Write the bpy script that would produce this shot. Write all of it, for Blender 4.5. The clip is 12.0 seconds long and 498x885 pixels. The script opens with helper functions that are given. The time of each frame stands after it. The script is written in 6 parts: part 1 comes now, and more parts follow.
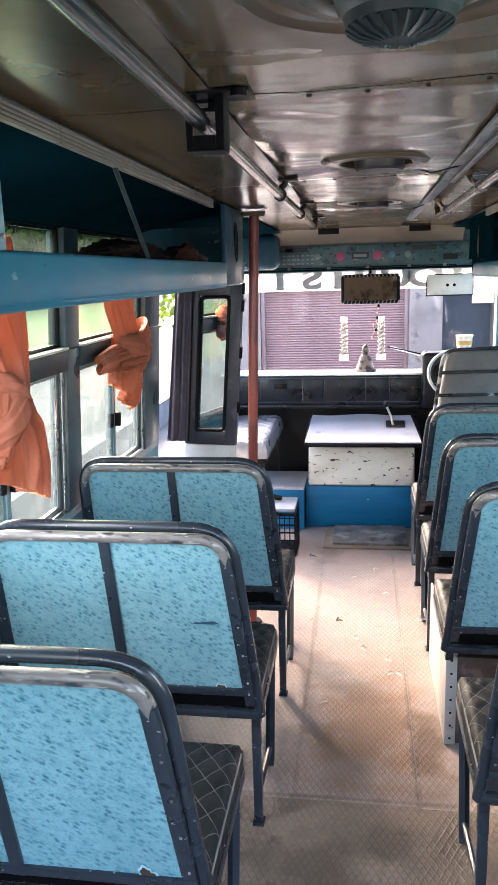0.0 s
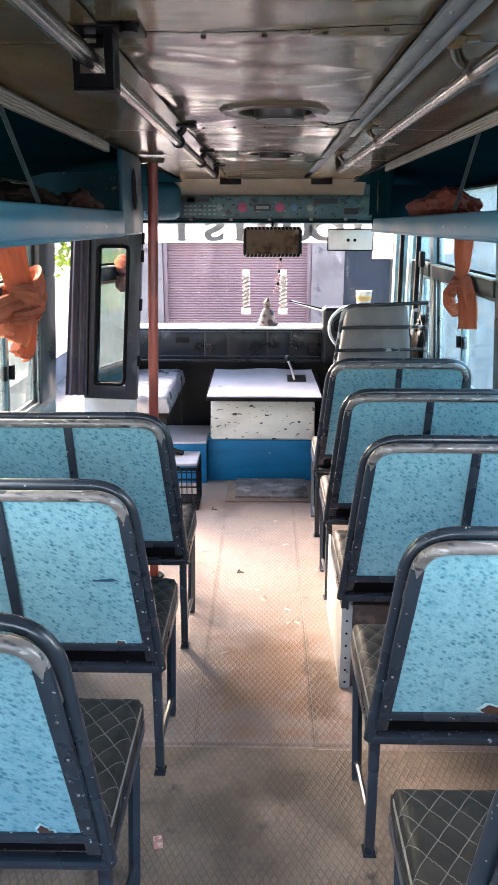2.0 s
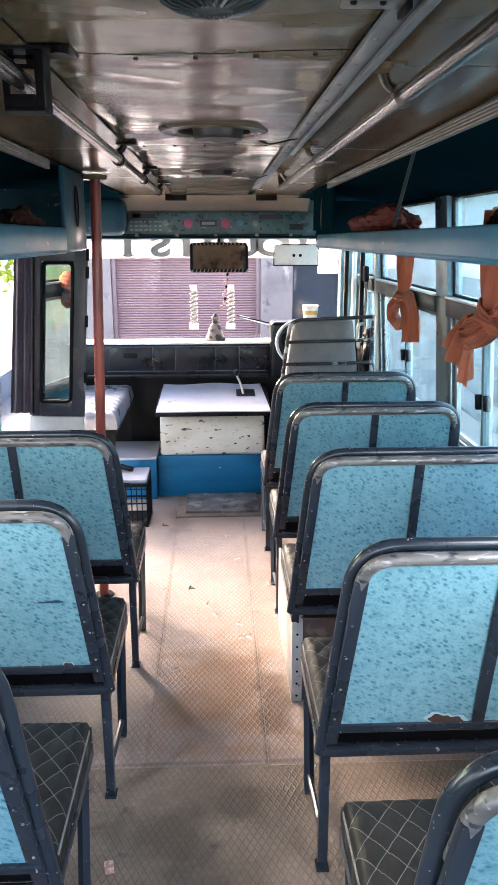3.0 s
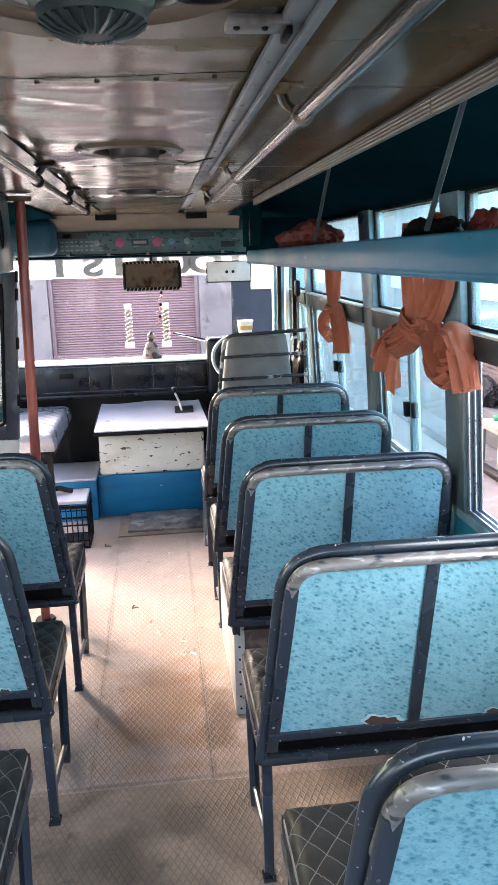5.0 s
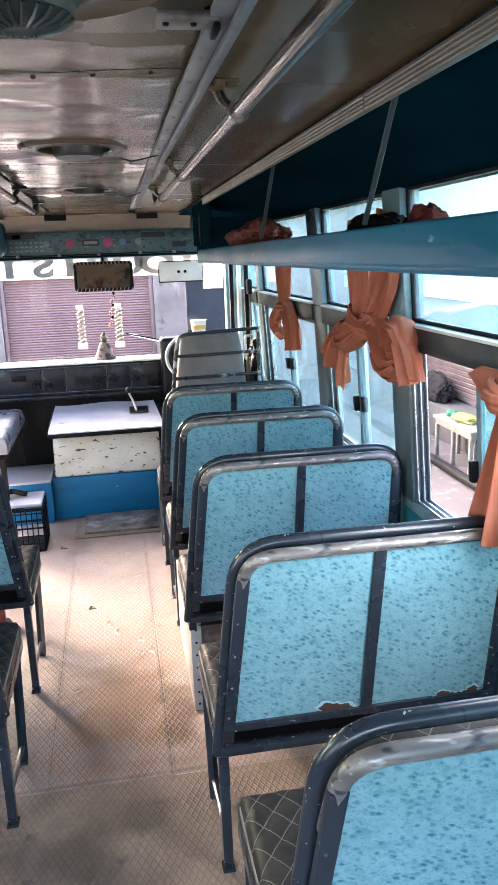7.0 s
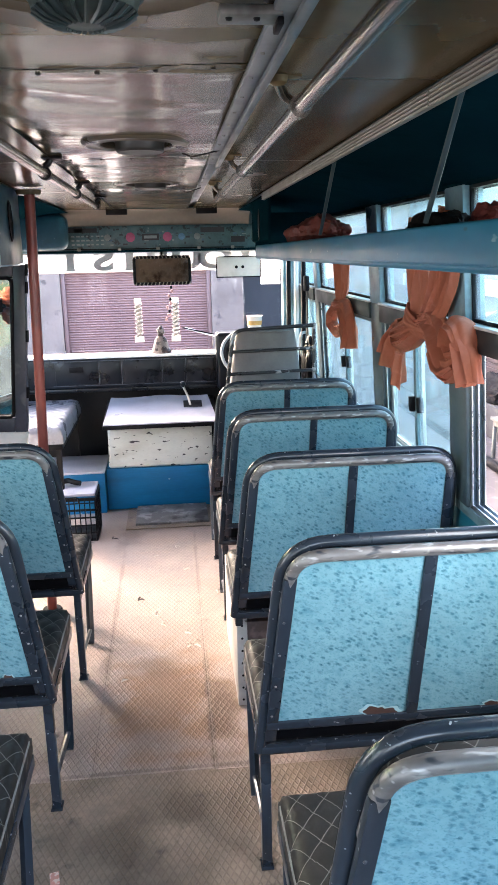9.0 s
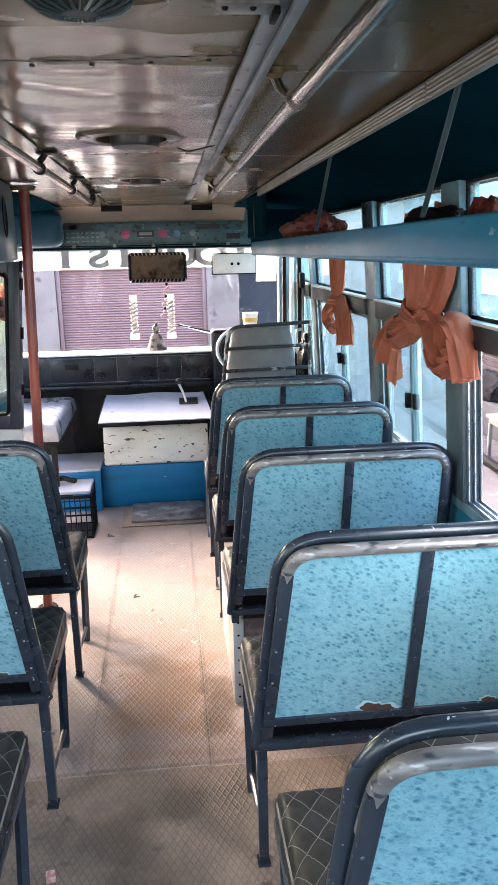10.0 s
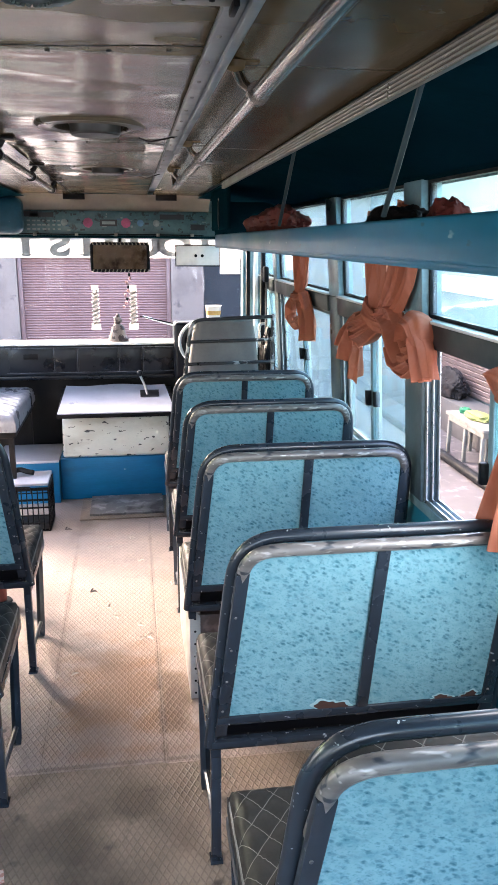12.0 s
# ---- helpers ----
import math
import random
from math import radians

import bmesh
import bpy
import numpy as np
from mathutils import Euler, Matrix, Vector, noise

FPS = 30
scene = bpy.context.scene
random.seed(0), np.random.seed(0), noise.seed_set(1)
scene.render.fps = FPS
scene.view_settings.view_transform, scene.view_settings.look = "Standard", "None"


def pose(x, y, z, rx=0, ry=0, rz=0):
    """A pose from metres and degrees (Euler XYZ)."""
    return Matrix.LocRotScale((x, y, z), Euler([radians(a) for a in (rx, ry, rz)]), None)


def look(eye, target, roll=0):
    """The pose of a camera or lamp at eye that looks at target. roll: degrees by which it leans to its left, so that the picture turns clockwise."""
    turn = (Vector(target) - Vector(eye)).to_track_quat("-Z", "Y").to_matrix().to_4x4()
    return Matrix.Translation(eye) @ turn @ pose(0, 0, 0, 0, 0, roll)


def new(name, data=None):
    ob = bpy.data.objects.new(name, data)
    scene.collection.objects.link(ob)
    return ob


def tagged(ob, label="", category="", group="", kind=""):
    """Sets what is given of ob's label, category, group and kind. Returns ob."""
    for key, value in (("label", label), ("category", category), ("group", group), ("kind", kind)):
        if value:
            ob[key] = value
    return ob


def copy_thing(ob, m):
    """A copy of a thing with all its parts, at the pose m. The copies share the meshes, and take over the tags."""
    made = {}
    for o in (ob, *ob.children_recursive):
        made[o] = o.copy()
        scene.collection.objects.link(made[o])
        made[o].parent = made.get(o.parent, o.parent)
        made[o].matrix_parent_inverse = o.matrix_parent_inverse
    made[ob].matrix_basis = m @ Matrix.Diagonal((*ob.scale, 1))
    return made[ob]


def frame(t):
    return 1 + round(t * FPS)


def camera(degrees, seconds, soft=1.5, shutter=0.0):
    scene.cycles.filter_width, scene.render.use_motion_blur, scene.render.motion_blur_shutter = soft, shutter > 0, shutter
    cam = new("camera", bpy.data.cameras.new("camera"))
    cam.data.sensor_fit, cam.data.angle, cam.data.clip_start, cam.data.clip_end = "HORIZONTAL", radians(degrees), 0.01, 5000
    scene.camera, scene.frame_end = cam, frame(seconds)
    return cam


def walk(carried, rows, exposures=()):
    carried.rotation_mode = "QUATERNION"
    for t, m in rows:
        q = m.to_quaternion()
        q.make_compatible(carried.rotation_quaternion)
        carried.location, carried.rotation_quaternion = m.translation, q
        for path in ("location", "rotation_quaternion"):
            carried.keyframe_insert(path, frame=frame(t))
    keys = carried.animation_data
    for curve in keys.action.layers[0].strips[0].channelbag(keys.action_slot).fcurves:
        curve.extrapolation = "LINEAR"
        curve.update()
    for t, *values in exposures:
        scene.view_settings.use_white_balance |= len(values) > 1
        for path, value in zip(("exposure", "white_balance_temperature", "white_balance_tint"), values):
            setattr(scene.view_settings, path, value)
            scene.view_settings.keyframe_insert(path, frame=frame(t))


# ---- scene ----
cam = camera(36.4, 12.0, 0.9)
PATH = [
    (0, (0.311, 0.403, 1.715), (0.018, 2.333, 1.281), -1.7),
    (0.5, (0.29, 0.427, 1.701), (-0.068, 2.325, 1.184), -0.9),
    (1, (0.301, 0.429, 1.704), (0.008, 2.333, 1.169), -0.0),
    (1.5, (0.312, 0.42, 1.708), (0.176, 2.339, 1.161), 0.4),
    (2, (0.324, 0.421, 1.717), (0.283, 2.341, 1.16), 0.0),
    (2.5, (0.334, 0.423, 1.722), (0.36, 2.348, 1.182), -0.1),
    (3, (0.347, 0.419, 1.725), (0.429, 2.347, 1.202), -0.1),
    (5, (0.397, 0.392, 1.723), (0.618, 2.32, 1.239), -1.5),
    (5.5, (0.387, 0.404, 1.716), (0.59, 2.331, 1.219), -1.6),
    (6, (0.4, 0.38, 1.729), (0.624, 2.306, 1.24), -1.7),
    (6.5, (0.431, 0.353, 1.717), (0.787, 2.265, 1.251), -1.9),
    (7, (0.419, 0.361, 1.709), (0.746, 2.274, 1.225), -2.0),
    (7.5, (0.407, 0.369, 1.711), (0.652, 2.288, 1.204), -1.4),
    (9.5, (0.426, 0.369, 1.711), (0.614, 2.3, 1.223), -1.2),
    (10, (0.422, 0.375, 1.704), (0.622, 2.302, 1.208), -1.2),
    (10.5, (0.413, 0.391, 1.709), (0.567, 2.318, 1.196), -1.5),
    (11, (0.413, 0.411, 1.706), (0.594, 2.328, 1.166), -1.2),
    (11.5, (0.412, 0.402, 1.717), (0.66, 2.311, 1.174), 0.0),
    (12, (0.437, 0.393, 1.712), (0.733, 2.303, 1.195), 0.4),
]
walk(cam, [(t, look(eye, target, roll)) for t, eye, target, roll in PATH], [(0.0, 4.67, 6700, 18), (12.0, 4.67, 6700, 18)])

# ---- light ----
world = bpy.data.worlds.new("sky")
scene.world = world
world.use_nodes = True
wn = world.node_tree.nodes
sky = wn.new("ShaderNodeTexSky")
sky.sky_type, sky.sun_disc = "NISHITA", False
sky.sun_elevation, sky.sun_rotation = radians(28), radians(-38)
sky.air_density, sky.dust_density = 1.0, 4.0
wn["Background"].inputs["Strength"].default_value = 0.15
world.node_tree.links.new(sky.outputs[0], wn["Background"].inputs["Color"])
sun = new("sun", bpy.data.lights.new("sun", "SUN"))
sun.data.energy, sun.data.angle, sun.data.color = 0.18, radians(22), (1.0, 0.92, 0.84)
sun.matrix_world = look((-6.2, 10.9, 5.4), (0, 3.0, 0))

# sky light in the openings of the windows beside and behind the camera
def window_light(name, width, height, watts, at, to):
    ob = new(name, bpy.data.lights.new(name, "AREA"))
    ob.data.shape, ob.data.size, ob.data.size_y = "RECTANGLE", width, height
    ob.data.energy, ob.data.color = watts, (0.94, 0.97, 1.0)
    ob.matrix_world = look(at, to)


window_light("rear_window_light", 1.9, 1.0, 0.09, (0.31, -0.89, 1.30), (0.31, 3.0, 0.2))
window_light("left_rear_window_light", 1.02, 0.85, 0.50, (-0.76, 0.36, 1.36), (1.3, 1.9, 0.5))
window_light("left_window_light", 0.36, 0.85, 0.75, (-0.75, 1.79, 1.36), (1.3, 2.9, 0.5))
window_light("right_window_light", 0.34, 0.85, 0.86, (1.34, 1.47, 1.36), (0.3, 2.3, 0.6))

# ---- materials ----
MATS = {}


def mat(name, color, rough=0.5, metal=0.0, spots=(), scale=8.0, amount=0.25, bump=0.0, bump_scale=60.0, coat=0.0, stretch=(1, 1, 1), spec=0.5, turn=(0, 0, 0)):
    """Paint or plastic with two scales of variation; spots: (colour, scale, low, high) marks on top."""
    if name in MATS:
        return MATS[name]
    m = bpy.data.materials.new(name)
    m.use_nodes = True
    n, l = m.node_tree.nodes, m.node_tree.links
    b = n["Principled BSDF"]
    co = n.new("ShaderNodeTexCoord")
    mp = n.new("ShaderNodeMapping")
    mp.inputs["Scale"].default_value = stretch
    tm = n.new("ShaderNodeMapping")
    tm.inputs["Rotation"].default_value = [radians(a) for a in turn]
    l.new(co.outputs["Object"], tm.inputs["Vector"])
    l.new(tm.outputs[0], mp.inputs["Vector"])
    b.inputs["Specular IOR Level"].default_value = spec
    n1, n2 = n.new("ShaderNodeTexNoise"), n.new("ShaderNodeTexNoise")
    n1.inputs["Scale"].default_value, n1.inputs["Detail"].default_value = scale, 5
    n2.inputs["Scale"].default_value, n2.inputs["Detail"].default_value = scale * 9, 4
    for q in (n1, n2):
        l.new(mp.outputs[0], q.inputs["Vector"])
    add = n.new("ShaderNodeMath")
    add.operation = "MULTIPLY_ADD"
    add.inputs[1].default_value = 0.5
    l.new(n2.outputs["Fac"], add.inputs[0])
    l.new(n1.outputs["Fac"], add.inputs[2])
    ramp = n.new("ShaderNodeMapRange")
    ramp.inputs["From Min"].default_value, ramp.inputs["From Max"].default_value = 0.5, 1.0
    ramp.inputs["To Min"].default_value, ramp.inputs["To Max"].default_value = 1 - amount, 1 + amount
    l.new(add.outputs[0], ramp.inputs["Value"])
    mul = n.new("ShaderNodeMix")
    mul.data_type, mul.blend_type = "RGBA", "MULTIPLY"
    mul.inputs[0].default_value = 1.0
    mul.inputs[6].default_value = (*color, 1)
    l.new(ramp.outputs[0], mul.inputs[7])
    out = mul.outputs[2]
    for c2, s2, low, high in spots:
        q = n.new("ShaderNodeTexNoise")
        q.inputs["Scale"].default_value, q.inputs["Detail"].default_value = s2, 3 if s2 < 50 else 1.6
        q.inputs["Roughness"].default_value = 0.55
        l.new(mp.outputs[0], q.inputs["Vector"])
        r2 = n.new("ShaderNodeMapRange")
        r2.inputs["From Min"].default_value, r2.inputs["From Max"].default_value = low, high
        l.new(q.outputs["Fac"], r2.inputs["Value"])
        mx = n.new("ShaderNodeMix")
        mx.data_type = "RGBA"
        l.new(r2.outputs[0], mx.inputs[0])
        l.new(out, mx.inputs[6])
        mx.inputs[7].default_value = (*c2, 1)
        out = mx.outputs[2]
    l.new(out, b.inputs["Base Color"])
    rr = n.new("ShaderNodeMapRange")
    rr.inputs["From Min"].default_value, rr.inputs["From Max"].default_value = 0.3, 0.7
    rr.inputs["To Min"].default_value, rr.inputs["To Max"].default_value = rough * 0.75, min(1, rough * 1.3)
    l.new(n1.outputs["Fac"], rr.inputs["Value"])
    l.new(rr.outputs[0], b.inputs["Roughness"])
    b.inputs["Metallic"].default_value = metal
    b.inputs["Coat Weight"].default_value = coat
    if bump:
        q = n.new("ShaderNodeTexNoise")
        q.inputs["Scale"].default_value, q.inputs["Detail"].default_value = bump_scale, 4
        l.new(mp.outputs[0], q.inputs["Vector"])
        bp = n.new("ShaderNodeBump")
        bp.inputs["Strength"].default_value, bp.inputs["Distance"].default_value = min(1, bump * 10), 0.01 * bump * 10
        l.new(q.outputs["Fac"], bp.inputs["Height"])
        l.new(bp.outputs[0], b.inputs["Normal"])
    MATS[name] = m
    return m


def glass_mat(name, tint, gloss=0.06, least=0.035, dust=0.0):
    m = bpy.data.materials.new(name)
    m.use_nodes = True
    n, l = m.node_tree.nodes, m.node_tree.links
    n.remove(n["Principled BSDF"])
    tr, gl, mx, fr = n.new("ShaderNodeBsdfTransparent"), n.new("ShaderNodeBsdfGlossy"), n.new("ShaderNodeMixShader"), n.new("ShaderNodeLayerWeight")
    pw, rg = n.new("ShaderNodeMath"), n.new("ShaderNodeMapRange")
    pw.operation = "POWER"
    pw.inputs[1].default_value = 4.0
    rg.inputs["To Min"].default_value, rg.inputs["To Max"].default_value = least, max(least, 0.38)
    tr.inputs["Color"].default_value = (*tint, 1)
    gl.inputs["Roughness"].default_value = gloss
    fr.inputs["Blend"].default_value = 0.5
    l.new(fr.outputs["Facing"], pw.inputs[0])
    l.new(pw.outputs[0], rg.inputs["Value"])
    l.new(rg.outputs[0], mx.inputs[0])
    l.new(tr.outputs[0], mx.inputs[1])
    l.new(gl.outputs[0], mx.inputs[2])
    film, veil, spots, low = n.new("ShaderNodeBsdfTranslucent"), n.new("ShaderNodeMixShader"), n.new("ShaderNodeTexNoise"), n.new("ShaderNodeMapRange")
    film.inputs["Color"].default_value = (0.78, 0.90, 0.88, 1)
    spots.inputs["Scale"].default_value, spots.inputs["Detail"].default_value = 5.0, 6
    low.inputs["From Min"].default_value, low.inputs["From Max"].default_value = 0.35, 0.7
    low.inputs["To Min"].default_value, low.inputs["To Max"].default_value = dust * 0.6, dust * 1.5
    l.new(spots.outputs["Fac"], low.inputs["Value"])
    l.new(low.outputs[0], veil.inputs[0])
    l.new(mx.outputs[0], veil.inputs[1])
    l.new(film.outputs[0], veil.inputs[2])
    l.new(veil.outputs[0], n["Material Output"].inputs["Surface"])
    return m


def diamonds(m, px, py, edge, tint, fac, height, soft=0.06, worn=0.0):
    """Adds raised or sunk diamond lines, px by py metres, to a material."""
    n, l = m.node_tree.nodes, m.node_tree.links
    co = n.new("ShaderNodeTexCoord")
    sep = n.new("ShaderNodeSeparateXYZ")
    l.new(co.outputs["Object"], sep.inputs[0])

    def math_node(op, a, b):
        q = n.new("ShaderNodeMath")
        q.operation = op
        for k, v in enumerate((a, b)):
            if isinstance(v, (int, float)):
                q.inputs[k].default_value = v
            else:
                l.new(v, q.inputs[k])
        return q.outputs[0]
    u = math_node("MULTIPLY", sep.outputs[0], 1 / px)
    v = math_node("MULTIPLY", sep.outputs[1], 1 / py)
    lines = []
    for op in ("ADD", "SUBTRACT"):
        t = math_node("FRACT", math_node(op, u, v), 0)
        d = math_node("ABSOLUTE", math_node("SUBTRACT", t, 0.5), 0)
        q = n.new("ShaderNodeMapRange")
        q.inputs["From Min"].default_value, q.inputs["From Max"].default_value = edge - soft, edge + soft
        l.new(d, q.inputs["Value"])
        lines.append(q.outputs[0])
    ridge = math_node("MAXIMUM", lines[0], lines[1])
    if worn:
        rub, keep = n.new("ShaderNodeTexNoise"), n.new("ShaderNodeMapRange")
        rub.inputs["Scale"].default_value, rub.inputs["Detail"].default_value = 5.0, 5
        keep.inputs["From Min"].default_value, keep.inputs["From Max"].default_value = 0.36, 0.62
        keep.inputs["To Min"].default_value, keep.inputs["To Max"].default_value = 1 - worn, 1.0
        l.new(co.outputs["Object"], rub.inputs["Vector"])
        l.new(rub.outputs["Fac"], keep.inputs["Value"])
        ridge = math_node("MULTIPLY", ridge, keep.outputs[0])
    b = n["Principled BSDF"]
    bp = n.new("ShaderNodeBump")
    bp.inputs["Strength"].default_value, bp.inputs["Distance"].default_value = 0.8, height
    l.new(ridge, bp.inputs["Height"])
    if b.inputs["Normal"].links:
        l.new(b.inputs["Normal"].links[0].from_socket, bp.inputs["Normal"])
    l.new(bp.outputs[0], b.inputs["Normal"])
    src = b.inputs["Base Color"].links[0].from_socket
    mx = n.new("ShaderNodeMix")
    mx.data_type = "RGBA"
    l.new(math_node("MULTIPLY", ridge, fac), mx.inputs[0])
    l.new(src, mx.inputs[6])
    mx.inputs[7].default_value = (*tint, 1)
    l.new(mx.outputs[2], b.inputs["Base Color"])
    return m


def flecks(m, scale, stretch, turn, low, high, tint, fac):
    """Adds soft printed flecks of uneven strength to a material."""
    n, l = m.node_tree.nodes, m.node_tree.links
    b = n["Principled BSDF"]
    co, tm, mp = n.new("ShaderNodeTexCoord"), n.new("ShaderNodeMapping"), n.new("ShaderNodeMapping")
    tm.inputs["Rotation"].default_value = (0, radians(turn), 0)
    mp.inputs["Scale"].default_value = [scale * q for q in stretch]
    l.new(co.outputs["Object"], tm.inputs["Vector"])
    l.new(tm.outputs[0], mp.inputs["Vector"])
    wob, mv, ad = n.new("ShaderNodeTexNoise"), n.new("ShaderNodeVectorMath"), n.new("ShaderNodeVectorMath")
    wob.inputs["Scale"].default_value, wob.inputs["Detail"].default_value = 1.6, 2
    mv.operation, mv.inputs["Scale"].default_value = "SCALE", 0.9
    l.new(mp.outputs[0], wob.inputs["Vector"])
    l.new(wob.outputs["Color"], mv.inputs[0])
    l.new(mp.outputs[0], ad.inputs[0])
    l.new(mv.outputs[0], ad.inputs[1])
    vo, rg, mul, sep = n.new("ShaderNodeTexVoronoi"), n.new("ShaderNodeMapRange"), n.new("ShaderNodeMath"), n.new("ShaderNodeSeparateXYZ")
    vo.inputs["Scale"].default_value = 1.0
    l.new(ad.outputs[0], vo.inputs["Vector"])
    rg.inputs["From Min"].default_value, rg.inputs["From Max"].default_value = low, high
    rg.inputs["To Min"].default_value, rg.inputs["To Max"].default_value = fac, 0.0
    l.new(vo.outputs["Distance"], rg.inputs["Value"])
    l.new(vo.outputs["Color"], sep.inputs[0])
    mul.operation = "MULTIPLY"
    l.new(rg.outputs[0], mul.inputs[0])
    l.new(sep.outputs[0], mul.inputs[1])
    mx = n.new("ShaderNodeMix")
    mx.data_type = "RGBA"
    l.new(mul.outputs[0], mx.inputs[0])
    l.new(b.inputs["Base Color"].links[0].from_socket, mx.inputs[6])
    mx.inputs[7].default_value = (*tint, 1)
    l.new(mx.outputs[2], b.inputs["Base Color"])
    return m


def stain(m, at, size, color, strength, rag=0.5):
    """A worn or dirty patch of its own ragged shape, at a place on the thing."""
    n, l = m.node_tree.nodes, m.node_tree.links
    b = n["Principled BSDF"]
    co, mp, ns, ln = n.new("ShaderNodeTexCoord"), n.new("ShaderNodeMapping"), n.new("ShaderNodeTexNoise"), n.new("ShaderNodeVectorMath")
    mp.inputs["Location"].default_value = [-p / q for p, q in zip(at, size)]
    mp.inputs["Scale"].default_value = [1 / q for q in size]
    ln.operation = "LENGTH"
    ns.inputs["Scale"].default_value, ns.inputs["Detail"].default_value = 7.0, 6
    l.new(co.outputs["Object"], mp.inputs["Vector"])
    l.new(co.outputs["Object"], ns.inputs["Vector"])
    l.new(mp.outputs[0], ln.inputs[0])
    ad = n.new("ShaderNodeMath")
    ad.operation = "MULTIPLY_ADD"
    ad.inputs[1].default_value = rag * 2.4
    l.new(ns.outputs["Fac"], ad.inputs[0])
    l.new(ln.outputs["Value"], ad.inputs[2])
    rg = n.new("ShaderNodeMapRange")
    rg.inputs["From Min"].default_value, rg.inputs["From Max"].default_value = 0.35 + 1.2 * rag, 1.0 + 1.2 * rag
    rg.inputs["To Min"].default_value, rg.inputs["To Max"].default_value = strength, 0.0
    l.new(ad.outputs[0], rg.inputs["Value"])
    mx = n.new("ShaderNodeMix")
    mx.data_type = "RGBA"
    l.new(rg.outputs[0], mx.inputs[0])
    l.new(b.inputs["Base Color"].links[0].from_socket, mx.inputs[6])
    mx.inputs[7].default_value = (*color, 1)
    l.new(mx.outputs[2], b.inputs["Base Color"])
    return m


FLOOR = diamonds(mat("floor_vinyl", (0.308, 0.238, 0.208), 0.55, 0, [((0.28, 0.21, 0.18), 1.6, 0.50, 0.72), ((0.34, 0.25, 0.21), 5.0, 0.52, 0.66), ((0.10, 0.08, 0.07), 11.0, 0.68, 0.76)], 6.0, 0.25, 0.01, 40), 0.023, 0.044, 0.40, (0.14, 0.095, 0.075), 0.40, 0.0026, 0.09, 0.62)
stain(FLOOR, (0.36, 3.02, 0), (0.32, 0.48, 1), (0.23, 0.118, 0.058), 0.85, 0.8)
stain(FLOOR, (0.55, 2.95, 0), (0.09, 0.30, 1), (0.10, 0.055, 0.03), 0.8, 0.8)
stain(FLOOR, (0.28, 3.30, 0), (0.16, 0.12, 1), (0.16, 0.10, 0.06), 0.5, 0.8)
stain(FLOOR, (0.503, 3.0, 0), (0.016, 0.75, 1), (0.09, 0.06, 0.045), 0.6, 1.0)
stain(FLOOR, (0.089, 3.7, 0), (0.014, 1.5, 1), (0.11, 0.08, 0.065), 0.45, 1.0)
stain(FLOOR, (0.503, 4.3, 0), (0.012, 0.7, 1), (0.13, 0.10, 0.085), 0.4, 1.0)
stain(FLOOR, (0.30, 2.62, 0), (0.60, 0.014, 1), (0.08, 0.06, 0.05), 0.5, 1.0)
stain(FLOOR, (0.10, 4.85, 0), (0.10, 0.30, 1), (0.14, 0.11, 0.10), 0.6, 0.9)
FLOOR_OLD = diamonds(mat("old_floor_vinyl", (0.246, 0.182, 0.138), 0.55, 0, [((0.14, 0.105, 0.08), 1.8, 0.46, 0.68), ((0.30, 0.225, 0.165), 3.6, 0.55, 0.75), ((0.06, 0.045, 0.035), 9.0, 0.62, 0.74)], 6.0, 0.28, 0.01, 40), 0.023, 0.044, 0.40, (0.085, 0.062, 0.045), 0.42, 0.0025, 0.09, 0.62)
stain(FLOOR_OLD, (0.16, 2.30, 0), (0.22, 0.16, 1), (0.075, 0.055, 0.04), 0.6, 0.9)
stain(FLOOR_OLD, (0.40, 2.44, 0), (0.20, 0.10, 1), (0.08, 0.055, 0.04), 0.5, 0.9)
stain(FLOOR_OLD, (0.33, 2.12, 0), (0.12, 0.20, 1), (0.07, 0.052, 0.04), 0.55, 0.9)
LAMINATE = mat("seat_laminate", (0.165, 0.335, 0.390), 0.20, 0, [((0.195, 0.385, 0.440), 5.0, 0.45, 0.75), ((0.108, 0.272, 0.326), 40.0, 0.50, 0.75), ((0.090, 0.250, 0.305), 210.0, 0.52, 0.75)], 6.0, 0.14, 0.006, 110, stretch=(1.0, 1, 0.74), turn=(0, 55, 0), spec=0.8)
flecks(LAMINATE, 98.0, (1.0, 0.12, 0.58), 58, 0.08, 0.58, (0.034, 0.135, 0.178), 1.15)
FRAME = mat("seat_frame_paint", (0.017, 0.024, 0.034), 0.28, 0.0, [((0.28, 0.30, 0.31), 80.0, 0.715, 0.735), ((0.24, 0.27, 0.29), 22.0, 0.735, 0.75)], 4.0, 0.20, 0.002, 90, coat=0.15, spec=0.4)
WORN = mat("worn_tube", (0.190, 0.178, 0.173), 0.36, 0.15, [((0.085, 0.078, 0.076), 26.0, 0.40, 0.72), ((0.024, 0.030, 0.040), 60.0, 0.58, 0.66), ((0.38, 0.37, 0.365), 80.0, 0.60, 0.70)], 9.0, 0.3, stretch=(0.30, 1, 1))
GUARD = mat("worn_black_tube", (0.020, 0.020, 0.022), 0.3, 0.0, [((0.34, 0.33, 0.33), 30.0, 0.53, 0.58), ((0.012, 0.012, 0.014), 60.0, 0.56, 0.6)], 9.0, 0.3, stretch=(0.3, 1, 0.3))
VINYL = mat("black_vinyl", (0.010, 0.010, 0.010), 0.52, 0, [((0.018, 0.017, 0.016), 9.0, 0.55, 0.75)], 14.0, 0.3, 0.012, 180, spec=0.25)
